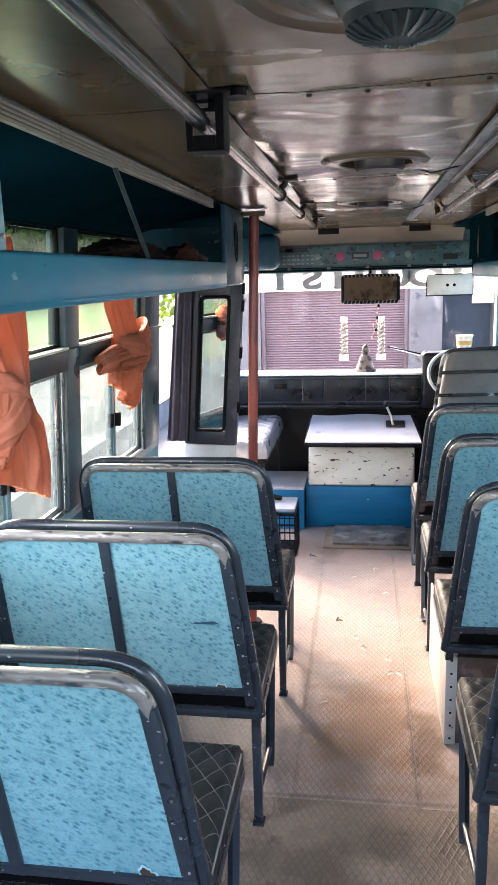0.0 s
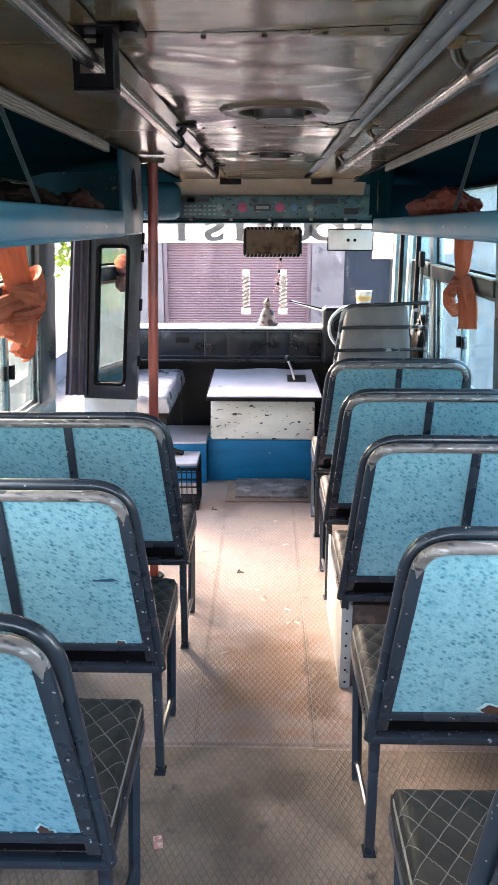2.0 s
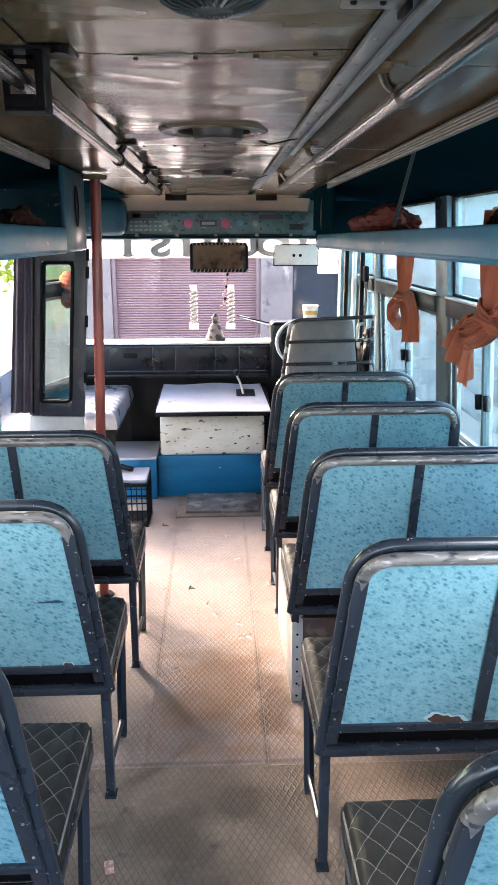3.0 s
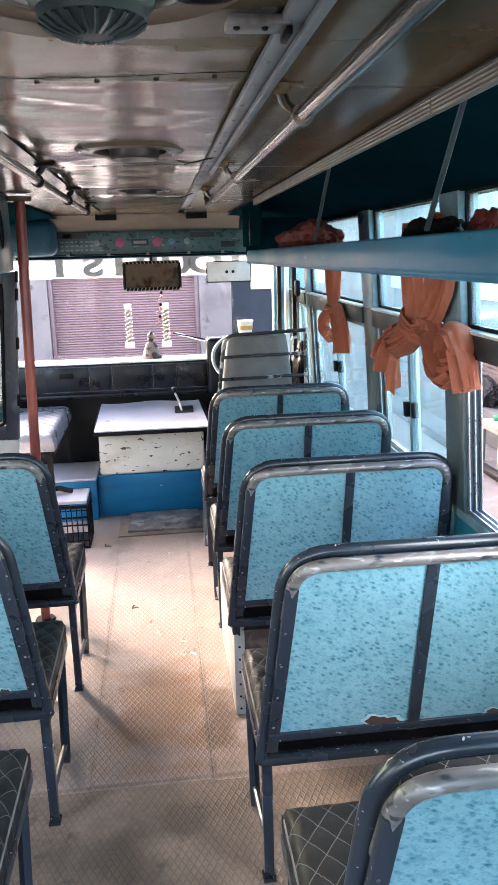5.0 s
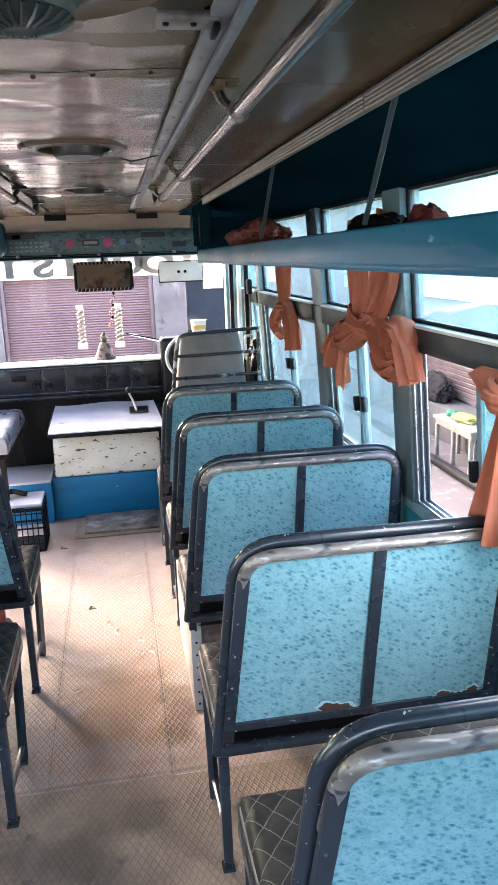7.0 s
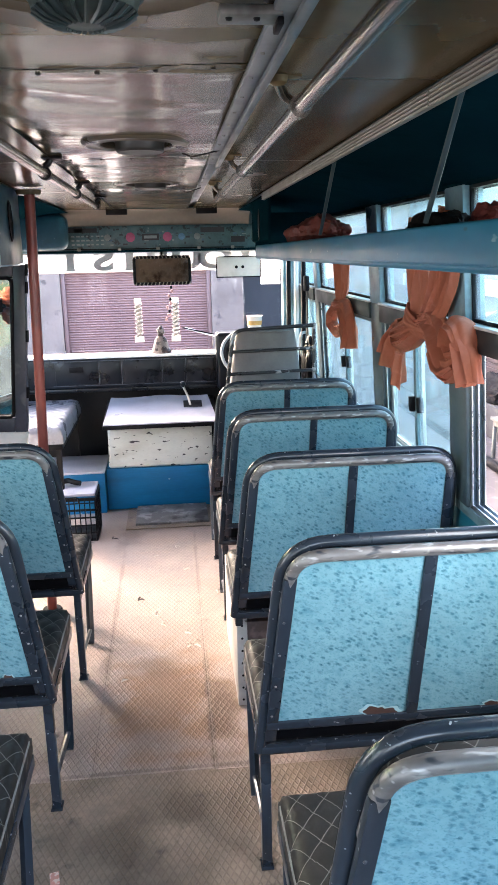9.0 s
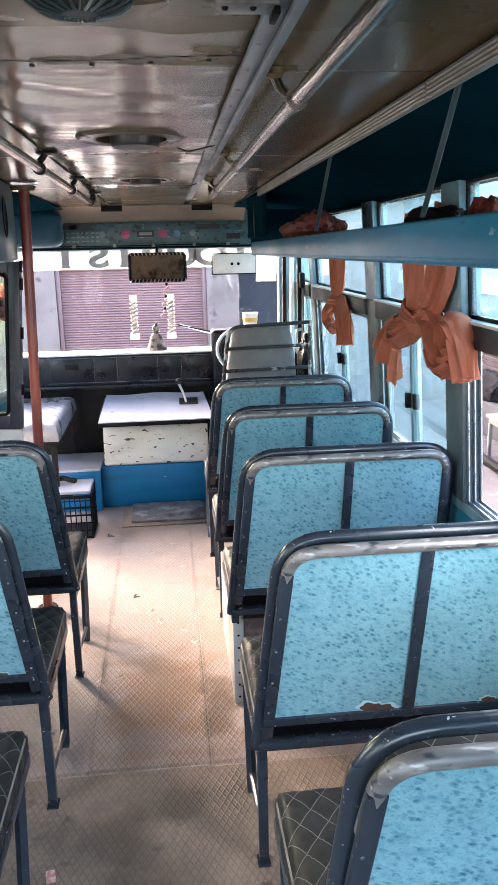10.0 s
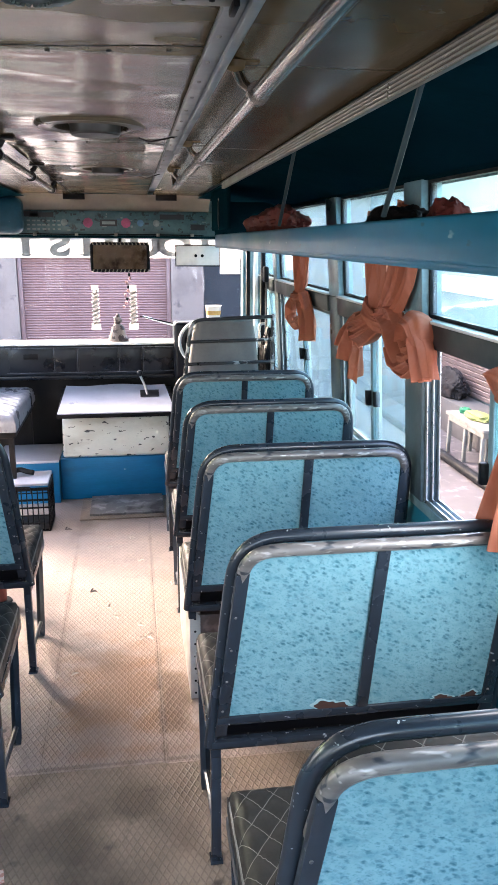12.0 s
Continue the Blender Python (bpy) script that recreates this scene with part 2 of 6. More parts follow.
diamonds(VINYL, 0.065, 0.086, 0.487, (0.15, 0.148, 0.142), 0.9, 0.0006, 0.013)
PIPING = mat("grey_piping", (0.17, 0.17, 0.165), 0.5)
CREAM = mat("ceiling_laminate", (0.116, 0.088, 0.052), 0.15, 0, [((0.086, 0.067, 0.042), 2.2, 0.48, 0.75)], 3.0, 0.12, spec=0.16)
BROWN = mat("brown_laminate", (0.125, 0.083, 0.041), 0.22, 0, [((0.085, 0.055, 0.027), 2.0, 0.5, 0.75)], 3.0, 0.15, spec=0.2)
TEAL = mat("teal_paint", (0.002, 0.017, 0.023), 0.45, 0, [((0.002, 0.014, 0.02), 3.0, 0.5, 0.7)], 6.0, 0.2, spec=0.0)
FASCIA = mat("blue_paint", (0.010, 0.135, 0.215), 0.34, 0, [((0.022, 0.190, 0.275), 3.0, 0.5, 0.72), ((0.03, 0.10, 0.14), 22.0, 0.70, 0.74), ((0.20, 0.33, 0.38), 16.0, 0.71, 0.73)], 5.0, 0.14, stretch=(1, 0.4, 1), spec=0.20)
BLUE = mat("bright_blue_paint", (0.002, 0.12, 0.26), 0.36, 0, [((0.01, 0.08, 0.17), 4.0, 0.55, 0.8), ((0.35, 0.42, 0.45), 17.0, 0.715, 0.73)], 5.0, 0.15, stretch=(0.5, 1, 2.5), spec=0.22)
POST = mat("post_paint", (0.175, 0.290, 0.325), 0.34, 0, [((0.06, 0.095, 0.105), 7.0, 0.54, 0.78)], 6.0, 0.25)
LOW_BACKLIT_POST = mat("low_and_backlit_post_paint", (0.060, 0.092, 0.106), 0.34, 0, [((0.12, 0.17, 0.19), 6.0, 0.54, 0.78)], 6.0, 0.25)
RAILDARK = mat("dark_rail_paint", (0.022, 0.036, 0.04), 0.4, 0, [((0.05, 0.065, 0.07), 8.0, 0.55, 0.75)], 6.0, 0.25, spec=0.3)
ALU = mat("aluminium", (0.62, 0.62, 0.61), 0.32, 0.9, [((0.25, 0.24, 0.22), 12.0, 0.6, 0.75)], 12.0, 0.15)
CHANNEL = mat("dull_channel", (0.17, 0.185, 0.19), 0.38, 0.35, [((0.10, 0.105, 0.105), 9.0, 0.5, 0.72)], 7.0, 0.15)
CHROME = mat("steel_rail", (0.235, 0.215, 0.185), 0.20, 1.0, (), 12.0, 0.06)
WALLBLUE = mat("turquoise_paint", (0.012, 0.19, 0.27), 0.35, 0, [((0.01, 0.14, 0.2), 4.0, 0.5, 0.75)], 6.0, 0.15)
ENDBLUE = mat("faded_blue_paint", (0.011, 0.06, 0.095), 0.4, 0, [((0.012, 0.045, 0.07), 6.0, 0.5, 0.7), ((0.16, 0.22, 0.25), 20.0, 0.68, 0.72)], 6.0, 0.2, spec=0.25)
DULL = mat("dull_steel", (0.26, 0.25, 0.23), 0.45, 0.6, [((0.10, 0.09, 0.08), 14.0, 0.5, 0.7)], 10.0, 0.2)
TRIM = mat("ribbed_trim", (0.20, 0.18, 0.145), 0.4, 0.2, [((0.14, 0.12, 0.09), 12.0, 0.58, 0.75)], 10.0, 0.15)
BLACK = mat("black_plastic", (0.004, 0.004, 0.005), 0.45, 0, [((0.011, 0.011, 0.012), 6.0, 0.55, 0.8)], 12.0, 0.3, spec=0.12)
DASH = mat("dash_plastic", (0.0045, 0.006, 0.009), 0.3, 0, [((0.012, 0.015, 0.02), 5.0, 0.52, 0.75)], 10.0, 0.3, spec=0.22)
WHITE = mat("white_paint", (0.74, 0.72, 0.68), 0.4, 0, [((0.45, 0.42, 0.38), 5.0, 0.55, 0.8)], 6.0, 0.08)
CHIPPED = mat("chipped_cream_paint", (0.58, 0.57, 0.51), 0.4, 0, [((0.42, 0.38, 0.31), 5.0, 0.52, 0.8), ((0.035, 0.03, 0.03), 19.0, 0.635, 0.65)], 6.0, 0.08, stretch=(1, 1, 2.2))
LID = mat("grey_vinyl_cover", (0.40, 0.39, 0.44), 0.36, 0, [((0.28, 0.27, 0.30), 4.0, 0.5, 0.75)], 6.0, 0.08, 0.01, 90)
RED = mat("red_brown_paint", (0.27, 0.055, 0.04), 0.35, 0, [((0.10, 0.03, 0.03), 6.0, 0.5, 0.7), ((0.35, 0.20, 0.17), 14.0, 0.66, 0.72)], 8.0, 0.2, stretch=(1, 1, 0.4))
CLOTH = mat("orange_cloth", (0.50, 0.165, 0.098), 0.85, 0, [((0.42, 0.12, 0.065), 5.0, 0.5, 0.75), ((0.60, 0.23, 0.16), 9.0, 0.52, 0.7)], 10.0, 0.15, 0.045, 26, stretch=(1.0, 1.8, 0.4), spec=0.2)
cn, cl = CLOTH.node_tree.nodes, CLOTH.node_tree.links
back, mixer = cn.new("ShaderNodeBsdfTranslucent"), cn.new("ShaderNodeMixShader")
mixer.inputs[0].default_value = 0.24
back.inputs["Color"].default_value = (0.60, 0.26, 0.14, 1)
cl.new(cn["Principled BSDF"].outputs[0], mixer.inputs[1])
cl.new(back.outputs[0], mixer.inputs[2])
cl.new(mixer.outputs[0], cn["Material Output"].inputs["Surface"])
DARKCLOTH = mat("dark_cloth", (0.014, 0.012, 0.012), 0.9, 0, [((0.04, 0.022, 0.018), 5.0, 0.5, 0.7)], 10.0, 0.3, spec=0.2)
REDCLOTH = mat("red_orange_cloth", (0.17, 0.026, 0.016), 0.85, 0, [((0.16, 0.03, 0.02), 8.0, 0.5, 0.7)], 10.0, 0.3)
GREYCOVER = mat("grey_seat_cover", (0.15, 0.138, 0.135), 0.6, 0, [((0.20, 0.185, 0.175), 4.0, 0.5, 0.7)], 8.0, 0.15)
WHEELBOX = mat("brown_sheet", (0.07, 0.045, 0.04), 0.4, 0, [((0.15, 0.10, 0.09), 16.0, 0.52, 0.65)], 8.0, 0.3)
DUCT = mat("teal_duct", (0.02, 0.031, 0.03), 0.4, 0, [((0.02, 0.035, 0.035), 8.0, 0.5, 0.7)], 9.0, 0.25)
MAT_RUBBER = mat("worn_mat", (0.13, 0.12, 0.117), 0.6, 0, [((0.28, 0.265, 0.255), 14.0, 0.48, 0.60), ((0.05, 0.045, 0.043), 7.0, 0.52, 0.66)], 9.0, 0.3, 0.02, 60)
DIRT = mat("grime_line", (0.05, 0.04, 0.035), 0.8)
PAPER = mat("paper_scrap", (0.44, 0.38, 0.33), 0.8)
MIRROR = mat("mirror_glass", (0.78, 0.70, 0.66), 0.10, 1.0, [((0.22, 0.15, 0.12), 9.0, 0.5, 0.66)], 6.0, 0.15)
GLASS = glass_mat("window_glass", (0.70, 0.88, 0.86), 0.03, 0.035, 0.09)
# both left-hand glasses are darkened in colour to hold down the outdoor glare
GLASS_TINTED = glass_mat("tinted_window_glass", (0.46, 0.56, 0.47), 0.03, 0.035, 0.008)
GLASS_CLEAR = glass_mat("dusty_clear_glass", (0.46, 0.52, 0.51), 0.03, 0.035, 0.03)
REFLECT = glass_mat("reflecting_glass", (0.62, 0.72, 0.74), 0.01, 0.72, 0.0)
CLEAR = glass_mat("windscreen_glass", (0.93, 0.95, 0.96), 0.02, 0.012)


# ---- geometry helpers ----
def box(bm, x0, x1, y0, y1, z0, z1, bevel=0.0, seg=2):
    made = bmesh.ops.create_cube(bm, size=1.0)["verts"]
    bmesh.ops.transform(bm, matrix=Matrix.Translation(((x0 + x1) / 2, (y0 + y1) / 2, (z0 + z1) / 2)) @ Matrix.Diagonal((abs(x1 - x0), abs(y1 - y0), abs(z1 - z0), 1)), verts=made)
    if bevel:
        edges = {e for v in made for e in v.link_edges}
        bmesh.ops.bevel(bm, geom=list(edges), offset=bevel, segments=seg, affect="EDGES", profile=0.5)
    return bm


def rounded(pts, r, n=5):
    """A polyline with its corners rounded."""
    pts = [Vector(p) for p in pts]
    out = [pts[0]]
    for a, b, c in zip(pts, pts[1:], pts[2:]):
        d = min(r, (a - b).length * 0.49, (c - b).length * 0.49)
        p, q = b + (a - b).normalized() * d, b + (c - b).normalized() * d
        for k in range(n + 1):
            t = k / n
            out.append(p * (1 - t) ** 2 + b * 2 * t * (1 - t) + q * t * t)
    return out + [pts[-1]]


def tube(bm, pts, r, n=10, caps=True, radii=None, flat=1.0):
    """A round bar swept along points. flat squeezes it along its second axis."""
    pts = [Vector(p) for p in pts]
    rings, side = [], None
    for k, p in enumerate(pts):
        d = (pts[min(k + 1, len(pts) - 1)] - pts[max(k - 1, 0)]).normalized()
        if side is None:
            side = d.cross((0, 0, 1) if abs(d.z) < 0.9 else (0, 1, 0)).normalized()
        side = (side - d * side.dot(d)).normalized()
        up = d.cross(side)
        rr = radii[k] if radii else r
        rings.append([bm.verts.new(p + side * math.cos(2 * math.pi * j / n) * rr + up * math.sin(2 * math.pi * j / n) * rr * flat) for j in range(n)])
    for a, b in zip(rings, rings[1:]):
        for j in range(n):
            bm.faces.new((a[j], a[(j + 1) % n], b[(j + 1) % n], b[j]))
    if caps:
        bm.faces.new(rings[0][::-1])
        bm.faces.new(rings[-1])
    return bm


def lathe(bm, profile, n=32, at=(0, 0, 0)):
    """A turned shape: profile of (radius, height)."""
    rings = [[bm.verts.new((at[0] + r * math.cos(2 * math.pi * j / n), at[1] + r * math.sin(2 * math.pi * j / n), at[2] + z)) for j in range(n)] for r, z in profile]
    for a, b in zip(rings, rings[1:]):
        for j in range(n):
            bm.faces.new((a[j], a[(j + 1) % n], b[(j + 1) % n], b[j]))
    return bm


def sheet(bm, nx, ny, f):
    """A grid surface; f(u, v) gives a point."""
    rows = [[bm.verts.new(f(i / nx, j / ny)) for i in range(nx + 1)] for j in range(ny + 1)]
    for a, b in zip(rows, rows[1:]):
        for i in range(nx):
            bm.faces.new((a[i], a[i + 1], b[i + 1], b[i]))
    return bm


def part(name, bm, material, parent=None, label="", smooth=True, crease=38):
    bmesh.ops.recalc_face_normals(bm, faces=bm.faces)
    me = bpy.data.meshes.new(name)
    bm.to_mesh(me)
    bm.free()
    me.materials.append(material)
    if smooth:
        for p in me.polygons:
            p.use_smooth = True
        me.set_sharp_from_angle(angle=radians(crease))
    ob = new(name, me)
    ob.parent = parent
    if label:
        tagged(ob, label)
    return ob


def B():
    return bmesh.new()


def thing(name, at, label, category, group="", kind=""):
    ob = new(name)
    ob.empty_display_size = 0.05
    ob.matrix_basis = at if isinstance(at, Matrix) else Matrix.Translation(at)
    return tagged(ob, label, category, group, kind)


def structure(name, bm, material, label, smooth=True):
    return tagged(part(name, bm, material, None, "", smooth), label, name.split("_")[0], "", "structure")


# ---- structure ----
XR, XL = 1.42, -0.815          # inner faces of the side walls at sill height
Y0, Y1 = -0.9, 6.05            # rear wall, windscreen
bm = B()
box(bm, XL - 0.1, XR + 0.1, Y0, 6.2, -0.05, 0.0)
floor = structure("floor", bm, FLOOR, "dusty beige vinyl bus floor embossed with small diamonds", False)
for x0, x1, y0, y1, dz in ((-0.79, 0.088, 2.61, 5.36, 0.0025), (0.09, 0.50, 2.61, 4.96, 0.004), (0.505, 1.41, 2.60, 5.36, 0.003), (-0.79, 1.41, -0.89, 2.605, 0.0015)):
    bm = B()
    box(bm, x0, x1, y0, y1, 0.0, dz, 0.001, 1)
    part("floor_sheet", bm, FLOOR_OLD if y0 < 0 else FLOOR, floor, "darker worn vinyl sheet" if y0 < 0 else "", False)


def wx(side, z):
    """The inner face of a side wall, which leans inwards above the sill."""
    lean = 0.075 * max(0.0, z - 0.95)
    return XR - lean if side > 0 else XL + lean * 0.9


def on_wall(bm, side):
    """Moves what was built with x as depth into the wall (outwards positive) onto the side wall."""
    for v in bm.verts:
        v.co.x = wx(side, v.co.z) + side * v.co.x
    return bm


def side_wall(side, posts, door, name):
    """posts: (lower y, upper y) of each window post; door: y from which the wall stops."""
    wall = structure(name, on_wall(box(B(), 0.0, 0.06, Y0, door, -0.94, 0.80), side), WALLBLUE, "turquoise-painted steel side wall of a bus below the windows")
    sill = on_wall(box(B(), -0.006, 0.07, Y0, door, 0.80, 0.835, 0.004), side)
    part("window_sill", sill, POST, wall)
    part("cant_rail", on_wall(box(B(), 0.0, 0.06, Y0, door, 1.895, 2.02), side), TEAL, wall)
    for a, b in posts:
        # left upper posts take the darker colour too: their backlit shade is painted in
        part("post", on_wall(box(B(), -0.012, 0.058, a, b, 1.4605, 1.897, 0.006), side), POST if side > 0 else LOW_BACKLIT_POST, wall)
        part("lower_post", on_wall(box(B(), -0.012, 0.058, a, b, 0.835, 1.460, 0.006), side), LOW_BACKLIT_POST, wall, "darker lower half of a window post")
    return wall


def window(side, y0, y1, number, split=0.5, opened=0.0):
    """A bus window: fixed pane above a rail, two sliding panes with a latch below."""
    w = thing("window_%d" % number, (wx(side, 0.84), (y0 + y1) / 2, 0.84), "bus window with a fixed upper pane and sliding lower panes", "window", "side windows", "structure")
    inv = w.matrix_basis.inverted()

    def put(name, bm, m, parent=w, label=""):
        on_wall(bm, side)
        bmesh.ops.transform(bm, matrix=inv, verts=bm.verts)
        return part(name, bm, m, parent, label)
    put("middle_rail", box(B(), -0.022, 0.05, y0, y1, 1.385, 1.4605, 0.004), RAILDARK)
    put("rail_ledge", box(B(), -0.026, 0.045, y0, y1, 1.461, 1.4715, 0.003), WHITE)
    bm = B()
    for z0, z1 in ((1.472, 1.484), (1.885, 1.897)):
        box(bm, 0.012, 0.035, y0, y1, z0, z1)
    for a in (y0, y1 - 0.012):
        box(bm, 0.012, 0.035, a, a + 0.012, 1.484, 1.885)
    put("upper_frame", bm, BLACK)
    pane = put("pane", box(B(), 0.02, 0.025, y0 + 0.012, y1 - 0.012, 1.484, 1.885), GLASS if side > 0 else GLASS_TINTED)
    pane.visible_shadow = False
    mid = y0 + (y1 - y0) * split
    for k, (a, b, d) in enumerate(((y0, mid + 0.02, 0.012), (mid - 0.02, y1, 0.032))):
        if k == 1 and opened:
            a, b = a - opened, b - opened
        bm = B()
        for p, q in ((a, a + 0.028), (b - 0.028, b)):
            box(bm, d - 0.008, d + 0.008, p, q, 0.845, 1.385, 0.002, 1)
        box(bm, d - 0.008, d + 0.008, a, b, 0.836, 0.862, 0.002, 1)
        box(bm, d - 0.008, d + 0.008, a, b, 1.362, 1.385, 0.002, 1)
        sash = put("sliding_sash", bm, ALU if k else POST)
        pane = put("pane", box(B(), d - 0.0025, d + 0.0025, a + 0.028, b - 0.028, 0.862, 1.362), GLASS if side > 0 else GLASS_CLEAR, sash)
        pane.visible_shadow = False
        put("latch", box(B(), d - 0.036, d - 0.008, (a if k else b) - 0.010, (a if k else b) + 0.010, 1.05, 1.115, 0.005), BLACK, sash)
    bm = B()
    for d in (0.0, 0.022, 0.044):
        box(bm, d, d + 0.004, y0, y1, 0.8355, 0.852)
        box(bm, d, d + 0.004, y1 - 0.02, y1 - 0.001, 0.852, 1.384)
    put("track", bm, ALU)
    return w


RPOSTS = [(-0.9, -0.40), (0.60, 0.74), (1.66, 1.80), (2.76, 2.92), (3.78, 3.96), (5.28, 5.40), (5.96, 6.12)]
LPOSTS = [(-0.9, -0.16), (0.88, 1.02), (1.98, 2.12), (3.08, 3.22), (4.14, 4.42)]
wall_right = side_wall(1, RPOSTS, 6.12, "wall_right")
wall_left = side_wall(-1, LPOSTS, 4.42, "wall_left")
number = 0
for side, posts in ((1, RPOSTS), (-1, LPOSTS)):
    for (_, a), (b, _) in zip(posts, posts[1:]):
        number += 1
        window(side, a, b, number, 0.5, 0.42 if side > 0 and abs(a - 1.80) < 0.1 else 0.0)

# rear wall with its window, and the front corner beyond the door
bm = B()
box(bm, XL - 0.06, XR + 0.06, Y0 - 0.06, Y0, -0.94, 0.75)
box(bm, XL - 0.06, XR + 0.06, Y0 - 0.06, Y0, 1.85, 2.1)
box(bm, XL - 0.06, XL + 0.1, Y0 - 0.06, Y0, 0.75, 1.85)
box(bm, XR - 0.1, XR + 0.06, Y0 - 0.06, Y0, 0.75, 1.85)
wall_rear = structure("wall_rear", bm, TEAL, "teal rear wall of the bus with a wide window", False)
bm = B()
box(bm, XL - 0.06, XL, 5.55, 6.12, -0.94, 2.02)
box(bm, XL - 0.06, XL, 4.42, 5.55, 1.86, 2.02)
structure("wall_door_side", bm, POST, "steel front corner post and lintel round the passenger door", False)
bm = B()
box(bm, XL - 0.06, XR + 0.06, 6.02, 6.10, 1.72, 2.05)
box(bm, 1.25, XR + 0.06, 6.00, 6.10, 0.985, 1.72, 0.01)
box(bm, XL - 0.06, XL + 0.08, 6.00, 6.10, 0.985, 1.72, 0.01)
wall_front = structure("wall_front", bm, POST, "front end of the bus round the windscreen", False)
# bulkhead coloured black so the footwell under the dash reads as deep shade
structure("firewall", box(B(), XL - 0.06, XR + 0.06, 6.04, 6.10, -0.94, 0.985), BLACK, "front bulkhead below the windscreen, blackened for the footwell shade", False)
wind = structure("windscreen", box(B(), XL + 0.08, 1.25, 6.055, 6.061, 0.985, 1.72), CLEAR, "large clear flat bus windscreen", False)
wind.visible_shadow = False


# ceiling: panels with open joints, slightly buckled
def buckle(x, y):
    a = 0.009 * noise.noise(Vector((x * 3.0, y * 2.6, 1.0)))
    b = 0.0044 * abs(noise.noise(Vector((x * 3.4, y * 4.6, 4.0))))
    c = 0.0017 * abs(noise.noise(Vector((x * 7, y * 6.5, 7.0))))
    d = 0.0007 * abs(noise.noise(Vector((x * 3.0, y * 15.0, 11.0))))
    return a + b + c + d


seams = [-0.9, 0.50, 1.71, 2.92, 4.13, 5.34, 5.76]
bm = B()
for a, b in zip(seams, seams[1:]):
    sheet(bm, 40, int(95 * (b - a)) + 4, lambda u, v: (0.075 + u * (0.565 - 0.075), a + 0.003 + v * (b - a - 0.006), 2.0 + buckle(u * 0.5, a + v * (b - a))))
VENTS = ((0.345, 1.25, 0.098), (0.348, 2.60, 0.098), (0.348, 3.85, 0.098))
holes = [f for f in bm.faces if any(math.hypot(f.calc_center_median().x - x, f.calc_center_median().y - y) < r for x, y, r in VENTS)]
bmesh.ops.delete(bm, geom=holes, context="FACES")
ceiling = structure("ceiling", bm, CREAM, "glossy buckled cream laminate ceiling panels of a bus")
bm = B()
for a, b in zip(seams, seams[1:]):
    a, b = (a + 0.07 if a > 0 else a), min(b + 0.07, 5.76)
    for x0, x1 in ((-0.240, 0.0745), (0.60, 0.912)):
        sheet(bm, 14, int(20 * (b - a)) + 4, lambda u, v: (x0 + u * (x1 - x0), a + 0.002 + v * (b - a - 0.004), 1.997 + 0.35 * buckle(u + x0, a + v * (b - a))))
structure("ceiling_side", bm, BROWN, "brown laminate side panels of the bus ceiling")
bm = B()
box(bm, XL - 0.08, XR + 0.08, Y0 - 0.06, 6.1, 2.03, 2.06)
structure("roof", bm, mat("roof_paint", (0.35, 0.42, 0.45), 0.5), "bus roof skin above the ceiling panels", False)
bm = B()                       # cove from the ceiling down to the front panel
sheet(bm, 30, 10, lambda u, v: (-0.30 + u * 1.30, 5.76 + 0.22 * math.sin(v * math.pi / 2), 1.89 + 0.11 * math.cos(v * math.pi / 2) - 0.05 * abs(2 * u - 1) ** 6 * v))
# the cream is darkened all over: the cove's shadow is in its colour
structure("ceiling_cove", bm, mat("shaded_cream_paint", (0.185, 0.150, 0.118), 0.4, 0, [((0.14, 0.11, 0.085), 4.0, 0.5, 0.75)], 5.0, 0.12), "cream curved panel where ceiling meets the front")
for s, x in ((1, 0.912), (-1, -0.240)):
    bm = B()
    x1 = XR if s > 0 else XL
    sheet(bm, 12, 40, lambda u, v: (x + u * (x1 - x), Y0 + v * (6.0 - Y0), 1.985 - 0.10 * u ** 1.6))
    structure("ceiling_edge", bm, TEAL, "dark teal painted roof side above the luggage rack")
    for a, b in zip([-0.9] + [q + 0.10 for q in seams[1:]], [q + 0.10 for q in seams[1:6]]):
        if b > (4.4 if s > 0 else 3.4) and a > 3.0:
            b = 4.36 if s > 0 else 3.28
        if a >= b:
            continue
        bm = B()
        box(bm, x - 0.006, x + 0.006, a + 0.002, b - 0.002, 1.958, 1.99)
        for k in range(4):
            tube(bm, [(x - s * 0.006, a + 0.003, 1.962 + 0.0075 * k), (x - s * 0.006, b - 0.003, 1.962 + 0.0075 * k)], 0.0032, 6)
        structure("trim", bm, TRIM, "ribbed grey trim strip along the ceiling edge")

